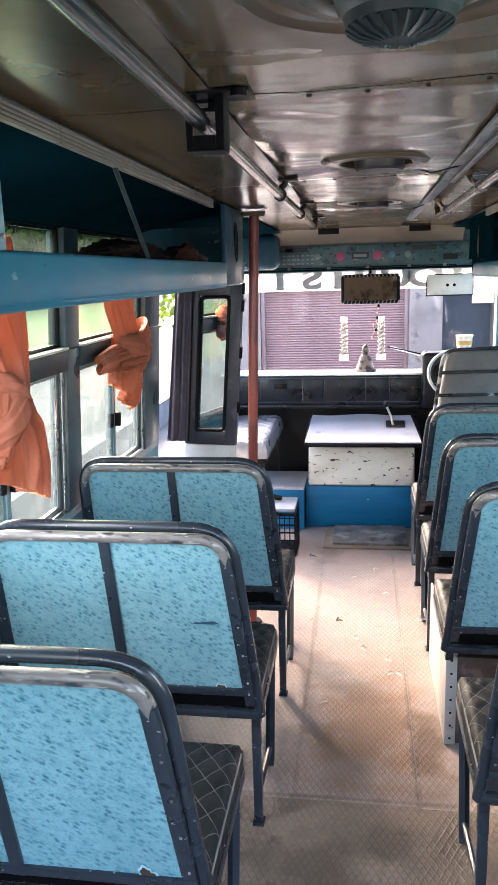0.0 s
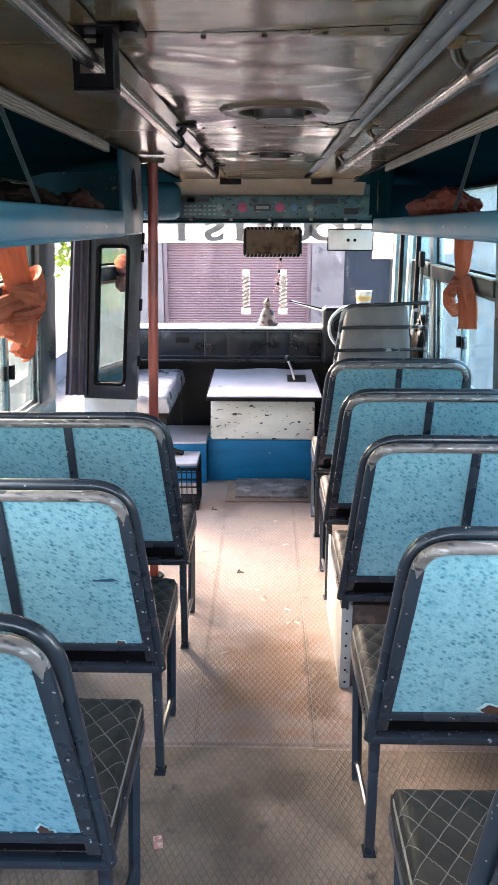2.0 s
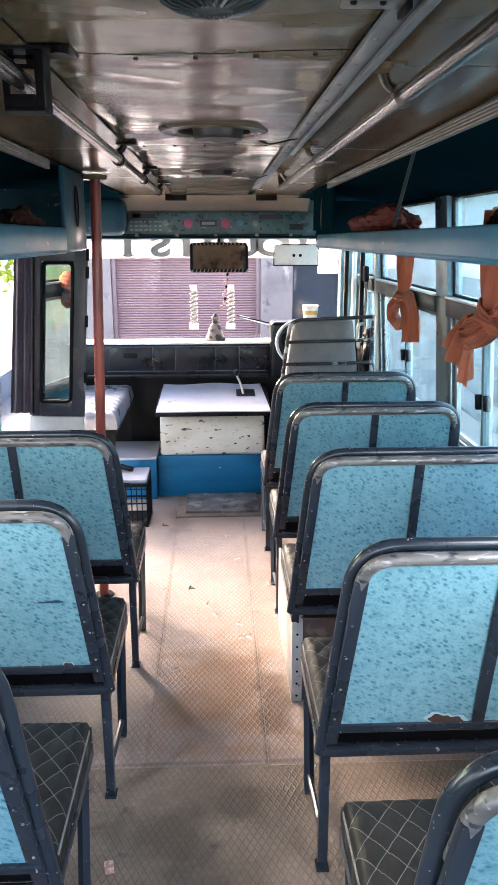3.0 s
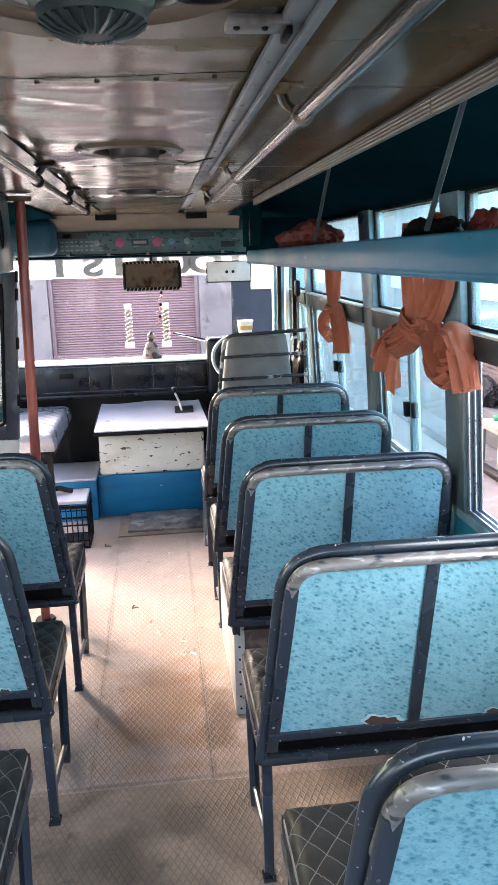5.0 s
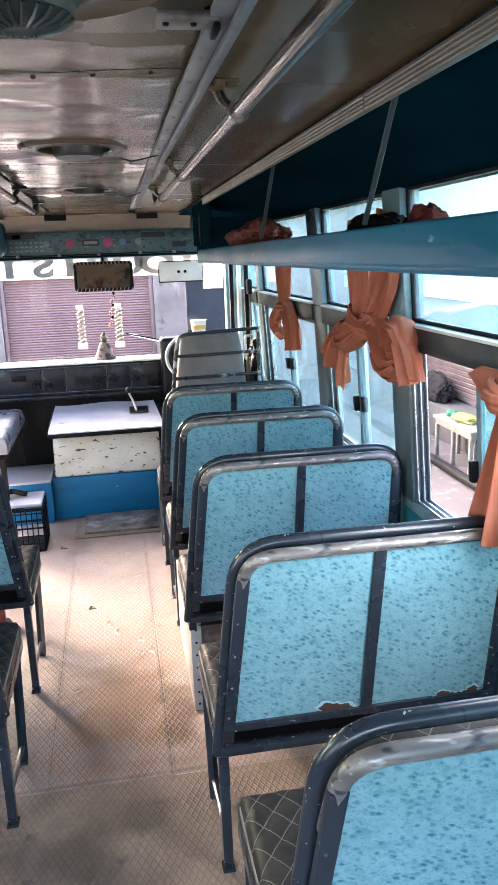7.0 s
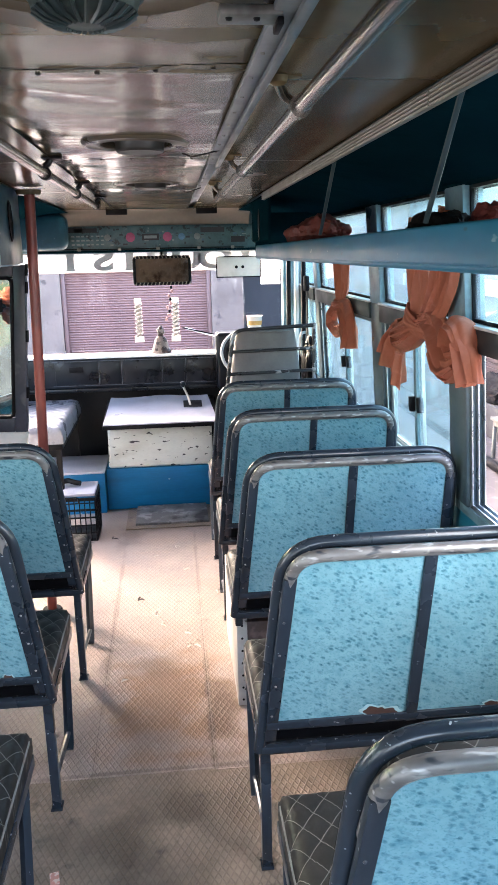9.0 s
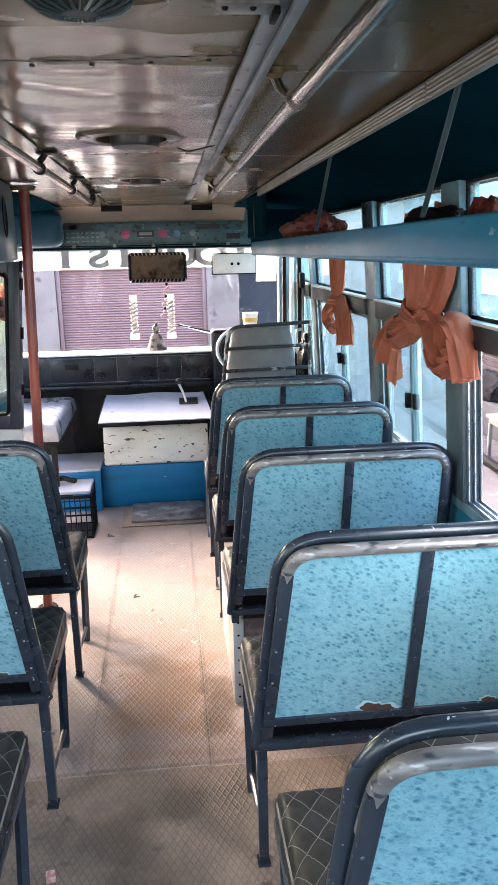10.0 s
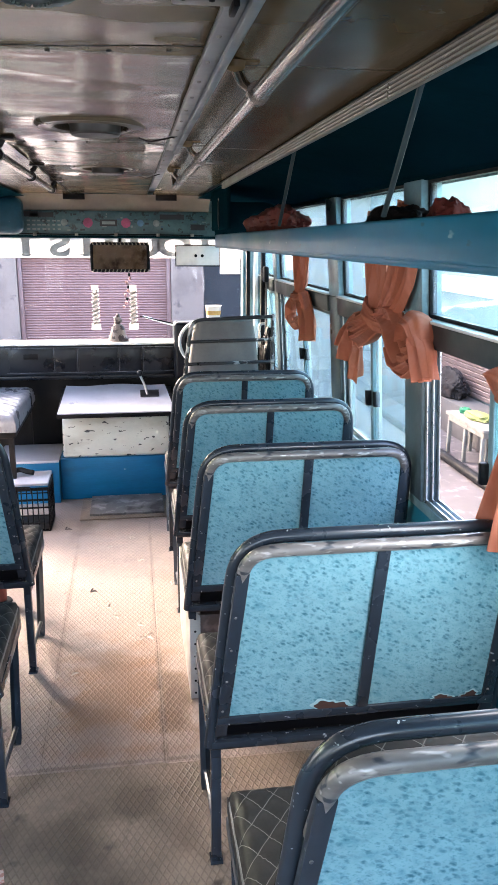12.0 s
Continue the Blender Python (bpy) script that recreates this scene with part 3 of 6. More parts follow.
# ---- luggage racks ----
for s, x, end, name in ((1, 0.93, 4.36, "right"), (-1, -0.225, 3.28, "left")):
    rack = thing("luggage_rack", (x, 1.3, 1.675), "long blue-painted steel luggage rack over the seats", "luggage rack", "luggage racks")
    inv = rack.matrix_basis.inverted()

    def put(name, bm, m, parent=rack, label="", sm=True):
        bmesh.ops.transform(bm, matrix=inv, verts=bm.verts)
        return part(name, bm, m, parent, label, sm)
    front = 5.1 if s > 0 else 3.95
    end = 4.36 if s > 0 else 3.48
    wall_x = (XR if s > 0 else XL) - s * 0.02
    run = 4.93 if s > 0 else end
    bm = box(B(), x, x + s * 0.02, Y0, run, 1.675, 1.762, 0.008, 3)
    if s > 0:
        for v in bm.verts:
            if v.co.y > 4.8 and v.co.z > 1.72:
                v.co.z -= 0.022
                v.co.y -= 0.03
    put("fascia", bm, FASCIA)
    put("lip", tube(B(), [(x + s * 0.012, Y0, 1.676), (x + s * 0.012, run, 1.676)], 0.011, 10), FASCIA)
    put("shelf", box(B(), x + s * 0.02, wall_x - s * 0.07, Y0, front, 1.668, 1.678), FASCIA)
    bm = B()
    box(bm, x + s * 0.001, x + s * 0.019, end, front, 1.763 if s > 0 else 1.675, 1.99, 0.006)
    box(bm, x + s * 0.02, wall_x - s * 0.08, front - 0.02, front, 1.678, 1.93)
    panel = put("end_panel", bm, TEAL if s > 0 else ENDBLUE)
    bm = B()
    lathe(bm, [(0.0, 0), (0.04, 0), (0.046, 0.004), (0.05, 0)], 20)
    bmesh.ops.transform(bm, matrix=Matrix.Translation((x - s * 0.002, (end + front) / 2, 1.85)) @ Matrix.Rotation(radians(90), 4, "Y") @ Matrix.Diagonal((1.7, 0.8, 1, 1)), verts=bm.verts)
    put("speaker_hole", bm, BLACK, panel)
    rods = ((2.826, 3.07), (1.772, 1.945), (0.5, 0.75)) if s > 0 else ((2.14, 2.41), (0.4, 0.65))
    for a, b in rods:
        put("support_rod", tube(B(), [(x + s * 0.016, a - 0.015, 1.975), (x + s * 0.022, b, 1.76)], 0.0062, 8, flat=0.5), RAILDARK)
bm = B()
box(bm, -0.235, -0.215, -0.88, 1.50, 1.765, 1.99, 0.004)
cab = thing("overhead_cabinet", (-0.225, 0.5, 1.76), "closed teal overhead cabinet panel with pale edge strip", "cabinet")
bmesh.ops.transform(bm, matrix=cab.matrix_basis.inverted(), verts=bm.verts)
part("panel", bm, mat("mid_teal_paint", (0.006, 0.085, 0.105), 0.35, 0, [((0.006, 0.05, 0.065), 4.0, 0.5, 0.7), ((0.02, 0.15, 0.19), 60.0, 0.58, 0.66)], 6.0, 0.2, spec=0.25), cab)
bm = B()
box(bm, -0.012, 0.014, 0.975, 1.003, 0.0, 0.23, 0.003)
box(bm, -0.012, 0.014, -1.38, 0.974, -0.004, 0.016, 0.003)
strip = part("edge_strip", bm, POST, cab)
for z in (0.02, 0.09, 0.16, 0.215):
    part("screw", lathe(B(), [(0, 0.003), (0.004, 0.002), (0.0045, 0)], 8, (0, 0, 0)), ALU, strip).matrix_basis = Matrix.Translation((0.0145, 0.989, z)) @ Matrix.Rotation(radians(90), 4, "Y")

# ---- seats ----
W = 0.79


def quilt(x, y, p=0.065):
    a, b = x / p + y / (1.32 * p), x / p - y / (1.32 * p)
    return 0.007 * (abs(math.sin(math.pi * a)) * abs(math.sin(math.pi * b))) ** 0.45


def panel_y(z):
    """The plane of the back panel, which leans back more than its outer tube."""
    return -0.045 + 0.221 * (1.0 - z)


def bus_seat(s, legs=True):
    """A two-person bus seat. s: +1 reaches to the right of its aisle side, -1 to the left."""
    seat = thing("bus_seat", (0, 0, 0), "two-person bus seat, mottled blue back panels, black quilted cushion", "seat", "rows of bus seats")

    def P(x, y, z):
        return (s * x, y, z)

    def yy(z):
        return 0.09 * (1.03 - z) / 0.6

    def near_edge(z):
        return 0.014 + 0.082 * (z - 0.44)

    def far_edge(z):
        return W - 0.036 - 0.030 * (z - 0.44)

    def flip(bm):
        if s < 0:
            for v in bm.verts:
                v.co.x = -v.co.x
            bmesh.ops.reverse_faces(bm, faces=bm.faces)
        return bm
    path = rounded([P(-0.012, yy(0.40), 0.40), P(0.045, 0.0, 1.03), P(W - 0.026, 0.0, 1.03), P(W - 0.010, yy(0.40), 0.40)], 0.115, 8)
    part("back_frame", tube(B(), path, 0.0165, 12), FRAME, seat)
    path = rounded([P(near_edge(0.86), panel_y(0.86) + 0.016, 0.86), P(0.062, -0.050, 1.015), P(W - 0.054, -0.050, 1.015), P(far_edge(0.86), panel_y(0.86) + 0.016, 0.86)], 0.075, 8)
    part("top_tube", tube(B(), path, 0.0160, 12), WORN, seat, "worn bare-metal inner top tube")
    for edge in (near_edge, far_edge):
        bm = box(B(), -0.016, 0.016, -0.009, 0.012, 0.44, 0.955, 0.003)
        for v in bm.verts:
            v.co.x += edge(v.co.z)
            v.co.y += panel_y(v.co.z)
        plate = part("side_plate", flip(bm), FRAME, seat)
        for z in (0.53, 0.63, 0.73, 0.83):
            bm = lathe(B(), [(0, 0.003), (0.0028, 0.002), (0.0036, 0)], 8)
            bmesh.ops.transform(bm, matrix=Matrix.Translation((edge(z) - 0.004, panel_y(z) - 0.009, z)) @ Matrix.Rotation(radians(90), 4, "X"), verts=bm.verts)
            part("rivet", flip(bm), WORN, plate)
    for lft in (True, False):
        bm = B()

        def f(u, v):
            z = 0.490 + v * 0.515
            a, b = (near_edge(z) + 0.010, W / 2 - 0.012) if lft else (W / 2 + 0.012, far_edge(z) - 0.010)
            x = a + u * (b - a)
            edge = (x - a) if lft else (b - x)
            if edge < 0.045 and z > 0.965:
                k = 1 - edge / 0.045
                z = min(z, 0.965 + 0.045 * math.sqrt(max(0, 1 - k * k)))
            return (x, panel_y(z) - 0.002 + 0.004 * math.sin(u * 3.1) * math.sin(v * 3.1), z)
        sheet(bm, 16, 20, f)
        part("back_panel", flip(bm), LAMINATE, seat)
    part("divider", flip(tilted(box(B(), W / 2 - 0.0155, W / 2 + 0.0155, -0.010, 0.006, 0.475, 1.003, 0.003), panel_y)), FRAME, seat)
    part("cross_rail", flip(tilted(box(B(), 0.004, W - 0.020, -0.011, 0.014, 0.478, 0.506, 0.004), panel_y)), FRAME, seat)
    part("cross_rail", flip(tilted(box(B(), -0.010, W - 0.006, -0.018, 0.012, 0.392, 0.418, 0.004), yy)), FRAME, seat)
    part("cover_plate", flip(tilted(box(B(), 0.02, W - 0.02, 0.016, 0.022, 0.418, 0.478), yy)), BLACK, seat)
    # upholstery of the back, facing forwards
    part("backrest_cushion", flip(tilted(box(B(), 0.075, W - 0.055, 0.006, 0.075, 0.52, 0.965, 0.025, 3), yy)), VINYL, seat)
    # seat cushion with quilted top
    y0, y1, z1 = 0.13, 0.60, 0.462
    bm = B()

    def g(u, v):
        x, y = -0.006 + u * W, y0 + v * (y1 - y0)
        e = min(x + 0.006, W - 0.006 - x, y - y0, y1 - y)
        r = 0.028
        drop = r - math.sqrt(max(0, r * r - (r - min(e, r)) ** 2))
        return (x, y, z1 - drop + quilt(x, y) * min(1, e / 0.03) + 0.012 * math.sin(math.pi * u) * math.sin(math.pi * v))
    sheet(bm, 84, 48, g)
    edge = [e for e in bm.edges if e.is_boundary]
    low = bmesh.ops.extrude_edge_only(bm, edges=edge)["geom"]
    for v in [q for q in low if isinstance(q, bmesh.types.BMVert)]:
        v.co.z = 0.392
    cushion = part("cushion", flip(bm), VINYL, seat)
    loop = rounded([P(-0.002, y0 + 0.02, 0.437), P(-0.002, y1 - 0.004, 0.437), P(W - 0.010, y1 - 0.004, 0.437), P(W - 0.010, y0 + 0.02, 0.437)], 0.03, 4)
    part("piping", tube(B(), loop, 0.005, 6), PIPING, cushion)
    bm = B()
    box(bm, -0.010, 0.018, 0.095, 0.59, 0.355, 0.391, 0.003)
    box(bm, W - 0.038, W - 0.010, 0.095, 0.59, 0.355, 0.391, 0.003)
    box(bm, 0.0181, W - 0.0381, 0.555, 0.585, 0.36, 0.39, 0.003)
    part("seat_frame", flip(bm), FRAME, seat)
    if legs:
        for x in (-0.008, W - 0.038):
            part("leg", flip(box(B(), x, x + 0.028, 0.105, 0.133, 0.004, 0.355, 0.003)), FRAME, seat)
            bm = B()
            tube(bm, [(x + 0.014, 0.50, 0.36), (x + 0.014, 0.42, 0.02), (x + 0.014, 0.40, 0.006)], 0.016, 4)
            part("leg", flip(bm), FRAME, seat)
            bm = B()
            box(bm, x - 0.004, x + 0.032, 0.096, 0.142, 0.003, 0.007, 0.001)
            part("foot_plate", flip(bm), FRAME, seat)
        part("stretcher", flip(tube(B(), [(0.006, 0.13, 0.10), (0.006, 0.42, 0.06)], 0.009, 8)), FRAME, seat)
    return seat


def tear(seat, x, z, w, h, seed, rim=None, patch=None):
    """A torn place at the foot of a back panel: bare board with a pale ragged rim."""
    for name, k, m, d in (("torn_rim", 1.25, rim or RIM, 0.0), ("torn_patch", 1.0, patch or BOARD, 0.0012)):
        bm = B()
        c = bm.verts.new((x, 0, z))
        ring = []
        for j in range(25):
            a = math.pi * j / 24
            q = k * (1 + 0.22 * math.sin(3 * a + seed) + 0.10 * math.sin(9 * a + 2 * seed))
            ring.append(bm.verts.new((x + w * math.cos(a) * q, 0, z + h * math.sin(a) * q)))
        for a, b in zip(ring, ring[1:]):
            bm.faces.new((c, a, b))
        for v in bm.verts:
            v.co.y = panel_y(v.co.z) - 0.0036 - d
        part(name, bm, m, seat)


BOARD = mat("bare_board", (0.055, 0.022, 0.015), 0.8, 0, [((0.05, 0.025, 0.02), 30.0, 0.5, 0.6)], 20.0, 0.3)
SCUFF = mat("dark_blue_scuff", (0.01, 0.05, 0.10), 0.5)
RIM = mat("laminate_rim", (0.30, 0.48, 0.52), 0.6)


def tilted(bm, yy):
    for v in bm.verts:
        v.co.y += yy(v.co.z)
    return bm


right = bus_seat(1)
right.matrix_basis = pose(0.620, 2.05, 0)
tagged(right, "two-person bus seat, mottled blue back with a torn lower corner")
for x, y in ((0.618, 4.31), (0.620, 3.565), (0.630, 1.30)):
    tagged(copy_thing(right, pose(x, y, 0)), "two-person bus seat, mottled blue back panels, black quilted cushion")
tear(right, 0.305, 0.506, 0.042, 0.026, 1.0)
tear(right, 0.62, 0.506, 0.030, 0.012, 2.4)
tear(right, 0.70, 0.506, 0.024, 0.016, 4.0)
over = bus_seat(1, False)
over.matrix_basis = pose(0.619, 2.835, 0)
tagged(over, "two-person bus seat standing on the wheel arch box, mottled blue back")
left = bus_seat(-1)
left.matrix_basis = pose(0.000, 3.125, 0)
mid = copy_thing(left, pose(-0.002, 2.365, 0))
tear(mid, -0.125, 0.735, 0.028, 0.007, 5.0, SCUFF, SCUFF)
tear(mid, -0.10, 0.506, 0.012, 0.012, 0.5)
near = copy_thing(left, pose(-0.014, 1.630, 0))
tear(near, -0.11, 0.505, 0.018, 0.020, 2.0)
tear(near, -0.60, 0.505, 0.030, 0.020, 3.0)

# wheel arch box under a seat
ARCHPLATE = mat("scuffed_white_sheet", (0.42, 0.405, 0.375), 0.45, 0, [((0.27, 0.25, 0.22), 6.0, 0.48, 0.72), ((0.08, 0.06, 0.05), 24.0, 0.66, 0.70)], 8.0, 0.12)
arch = thing("wheel_arch_box", (1.0, 2.96, 0), "dark brown sheeted wheel arch box with white riveted corner plate", "wheel arch")
part("body", box(B(), -0.375, 0.41, 0.006, 0.62, 0.003, 0.352, 0.006), WHEELBOX, arch)
part("side_plate", box(B(), -0.385, -0.376, 0.0, 0.62, 0.003, 0.375, 0.002), ARCHPLATE, arch)
plate = part("corner_plate", box(B(), -0.385, -0.345, -0.004, 0.002, 0.004, 0.375, 0.002), ARCHPLATE, arch)
for k in range(7):
    part("rivet", lathe(B(), [(0, 0.003), (0.004, 0.002), (0.005, 0)], 8), BLACK, plate).matrix_basis = Matrix.Translation((-0.365, -0.0045, 0.03 + 0.052 * k)) @ Matrix.Rotation(radians(90), 4, "X")

# ---- ceiling fittings ----
def rail(x, name, brackets, y1):
    r = thing("grab_rail", (x, 0, 1.95), "long steel grab rail under the ceiling", "grab rail", "ceiling grab rails")
    part("bar", tube(B(), rounded([(0, -0.88, 0), (0, y1, 0), (0, y1 + 0.05, 0.045)], 0.03), 0.0142, 14), CHROME, r)
    for y in brackets:
        bm = B()
        if name == "left":
            box(bm, -0.005, 0.055, y - 0.03, y + 0.03, 0.040, 0.046, 0.002)
        else:
            lathe(bm, [(0.0, 0.030), (0.010, 0.031), (0.016, 0.036), (0.018, 0.046)], 18, (-0.040, y - 0.012, 0))
            box(bm, -0.066, 0.0, y - 0.02, y + 0.04, 0.044, 0.048, 0.001)
        part("mount_plate", bm, BLACK if name == "left" else BROWN, r)
        bm = B()
        lathe(bm, [(0.0145, -0.012), (0.0195, -0.012), (0.0195, 0.012), (0.0145, 0.012), (0.0145, -0.012)], 20)
        bmesh.ops.transform(bm, matrix=Matrix.Translation((0, y, 0)) @ Matrix.Rotation(radians(90), 4, "X"), verts=bm.verts)
        if name == "left":
            tube(bm, [(0.0, y, 0.020), (0.012, y, 0.030), (0.018, y, 0.042)], 0.010, 8)
        else:
            tube(bm, rounded([(-0.012, y + 0.012, 0.010), (-0.028, y + 0.004, 0.018), (-0.040, y - 0.010, 0.040)], 0.02), 0.011, 10, flat=0.7)
        part("clamp", bm, CHROME if name == "right" else BLACK, r)
    return r


rail(0.66, "right", (0.6, 1.76, 2.84, 3.74), 4.15)
lr = rail(0.062, "left", (0.6, 2.84, 3.67, 4.5), 4.62)
bm = B()                       # large black hanger: a plate with a hole for the rail, folded below
box(bm, 0.0185, 0.032, 1.665, 1.671, -0.036, 0.044, 0.001, 1)
box(bm, -0.030, -0.0185, 1.665, 1.671, -0.036, 0.044, 0.001, 1)
box(bm, -0.0184, 0.0184, 1.665, 1.671, 0.018, 0.024)
box(bm, -0.0184, 0.0184, 1.665, 1.671, 0.031, 0.036)
box(bm, -0.0184, -0.010, 1.665, 1.671, 0.024, 0.044)
box(bm, 0.008, 0.0184, 1.665, 1.671, 0.024, 0.044)
box(bm, -0.0184, 0.0184, 1.665, 1.671, -0.036, -0.017)
box(bm, 0.026, 0.032, 1.6711, 1.72, -0.036, 0.044, 0.001, 1)
box(bm, -0.030, 0.032, 1.665, 1.71, -0.041, -0.0361, 0.001, 1)
box(bm, -0.05, 0.075, 1.655, 1.73, 0.0441, 0.05, 0.002)
tube(bm, [(0.058, 1.66, 0.036), (0.058, 1.66, 0.047)], 0.014, 10)
part("hanger", bm, BLACK, lr, "square black hanger bracket with slots")

chan = thing("cable_channel", (0.583, 0, 2.0), "screwed aluminium cable channel along the ceiling", "cable channel")
part("base_strip", box(B(), -0.022, 0.022, -0.88, 3.00, -0.012, -0.001, 0.003), CHANNEL, chan)
part("cover_strip", box(B(), 0.004, 0.020, -0.88, 3.00, -0.022, -0.0125, 0.003), CHANNEL, chan)
part("front_strip", box(B(), -0.018, 0.018, 3.01, 4.9, -0.010, -0.001, 0.003), CHANNEL, chan)
for k in range(26):
    part("screw", lathe(B(), [(0, -0.003), (0.003, -0.0025), (0.004, 0)], 8), DULL, chan).matrix_basis = pose(-0.012, -0.2 + 0.16 * k, -0.012)


def roof_vent(y, big):
    v = thing("roof_vent", (0.348, y, 2.0), "round teal roof ventilator with slotted bowl" if big else "round dark roof ventilator in a cream ring", "vent", "roof ventilators")
    r = 0.100 if big else 0.098
    k, h = (1.0, 2.4) if big else (0.62, 1.0)
    part("ring", lathe(B(), [(r + 0.085 * k, 0.008), (r + 0.080 * k, 0.002), (r + 0.066 * k, -0.003 * h), (r + 0.050 * k, 0.0), (r + 0.022 * k, -0.001 * h), (r + 0.006, -0.004 * h), (r, -0.002), (r - 0.002, 0.024)], 48), mat("vent_ring_paint", (0.085, 0.066, 0.044), 0.3, 0, [((0.05, 0.04, 0.028), 6.0, 0.5, 0.72)], 6.0, 0.2, spec=0.3), v)
    part("recess", lathe(B(), [(0.0, 0.024), (r, 0.024)], 40), BLACK, v)
    if big:
        part("housing", lathe(B(), [(0.072, 0.022), (0.071, -0.010), (0.067, -0.016), (0.062, -0.032), (0.055, -0.038)], 40), DUCT, v)
        bowl = part("bowl", lathe(B(), [(0.057, -0.036), (0.054, -0.046), (0.042, -0.054), (0.022, -0.059), (0.0, -0.060)], 40), DUCT, v)
        for k in range(22):
            a = 2 * math.pi * k / 22
            part("rib", tube(B(), [(0.020 * math.cos(a), 0.020 * math.sin(a), -0.0600), (0.041 * math.cos(a), 0.041 * math.sin(a), -0.0552), (0.054 * math.cos(a), 0.054 * math.sin(a), -0.047)], 0.0026, 5), DUCT, bowl)
        bm = B()
        tube(bm, [(0.115 + 0.028 * math.cos(q), 0.02 + 0.020 * math.sin(q), -0.012) for q in [2 * math.pi * k / 20 for k in range(21)]], 0.006, 6, False)
        part("latch_ring", bm, BLACK, v)
    else:
        part("housing", lathe(B(), [(0.072, 0.022), (0.070, 0.006), (0.067, 0.0), (0.066, -0.018), (0.061, -0.023), (0.050, -0.021), (0.0, -0.022)], 32, (0.010, -0.008, 0)), mat("grey_brown_plastic", (0.018, 0.016, 0.014), 0.4, 0, [((0.04, 0.035, 0.03), 9.0, 0.5, 0.7)], 9.0, 0.25), v)
        part("bracket", box(B(), -0.096, 0.096, -0.016, 0.016, 0.010, 0.016, 0.003), BLACK, v)
    return v


tab = thing("cable_cover", (0.53, 1.385, 1.99), "bent aluminium cable cover between roof vent and channel", "cable cover")
part("cover", box(B(), -0.034, 0.043, -0.022, 0.024, -0.006, 0.006, 0.003), DULL, tab)
part("lip", box(B(), 0.036, 0.044, -0.020, 0.028, -0.016, -0.0062, 0.002), BLACK, tab)
for x in (-0.022, 0.012):
    part("screw", lathe(B(), [(0, -0.010), (0.0035, -0.009), (0.0045, -0.006)], 8), BLACK, tab).matrix_basis = pose(x, -0.008, 0)
roof_vent(1.25, True)
roof_vent(2.60, False)
roof_vent(3.85, False)
for a, b in (((0.475, 2.68), (0.579, 2.65)), ((0.49, 4.02), (0.58, 3.93))):
    w = thing("wire", (a[0], a[1], 1.985), "thin black wire along the ceiling", "wire", "ceiling wires")
    bm = B()
    tube(bm, rounded([(0, 0, 0.0), (0.02, 0.02, -0.004), (0.03, -0.01, -0.010), (b[0] - a[0], b[1] - a[1], 0.004)], 0.02), 0.0024, 6)
    part("cable", bm, BLACK, w)
for x in (0.09, 0.69):
    c = thing("ceiling_clip", (x, 5.70, 1.99), "flat black clip under the ceiling edge", "clip", "ceiling clips")
    part("plate", box(B(), -0.07, 0.07, -0.015, 0.015, -0.03, 0.008, 0.004), BLACK, c)

# red pole beside the passenger door
pole = thing("grab_pole", (-0.170, 3.9, 0), "worn red-brown painted grab pole from floor to ceiling", "pole")
part("pole", tube(B(), [(-0.060, 0.0, 0.003), (0.003, 0.0, 1.98)], 0.023, 16), RED, pole)
part("collar", lathe(B(), [(0.023, -0.02), (0.05, -0.02), (0.055, -0.005), (0.055, 0.0), (0.0, 0.0)], 20, (0, 0, 1.985)), CREAM, pole)
part("base", lathe(B(), [(0.0, 0.012), (0.045, 0.01), (0.05, 0.003)], 20, (-0.060, 0.0, 0)), BLACK, pole)

# ---- front end ----
cover = thing("engine_cover", (0.31, 5.38, 0), "engine cover, blue base, chipped cream body, grey padded lid", "engine cover")
part("base", box(B(), -0.375, 0.365, 0.0, 0.66, 0.003, 0.292, 0.006), BLUE, cover)
bm = box(B(), -0.355, 0.355, 0.004, 0.62, 0.293, 0.560, 0.02, 3)
for v in bm.verts:
    if v.co.z > 0.4 and v.co.y < 0.3:
        v.co.y += 0.06
part("body", bm, CHIPPED, cover)
bm = B()
sheet(bm, 30, 24, lambda u, v: (-0.37 + 0.02 * v + u * (0.76 - 0.06 * v), -0.05 + v * 0.53, 0.612 + 0.085 * v + 0.006 * math.sin(u * 9) * math.sin(v * 5)))
low = bmesh.ops.extrude_edge_only(bm, edges=[e for e in bm.edges if e.is_boundary])["geom"]
for v in [q for q in low if isinstance(q, bmesh.types.BMVert)]:
    v.co.z -= 0.008
lid = part("lid", bm, LID, cover, "grey padded vinyl lid")
bm = box(B(), -0.374, 0.394, -0.054, 0.45, 0.583, 0.6105, 0.003)
for v in bm.verts:
    v.co.z += 0.085 * (v.co.y + 0.05) / 0.53 - 0.006
part("lid_edge", bm, BLACK, cover)
bm = B()
box(bm, 0.17, 0.30, 0.20, 0.33, 0.0, 0.004, 0.002)
for v in bm.verts:
    v.co.z += 0.620 + 0.085 * (v.co.y + 0.05) / 0.53
part("lever_gate", bm, BLACK, lid)
gear = thing("gear_lever", (0.53, 5.62, 0.66), "gear lever with worn round knob on the engine cover", "gear lever")
part("stick", tube(B(), rounded([(0.0, 0, 0), (-0.02, 0, 0.08), (-0.05, -0.02, 0.15)], 0.03), 0.008, 8), ALU, gear)
part("knob", lathe(B(), [(0, 0.022), (0.012, 0.020), (0.019, 0.010), (0.020, 0), (0.014, -0.014), (0.008, -0.02)], 16, (-0.05, -0.02, 0.16)), DASH, gear)

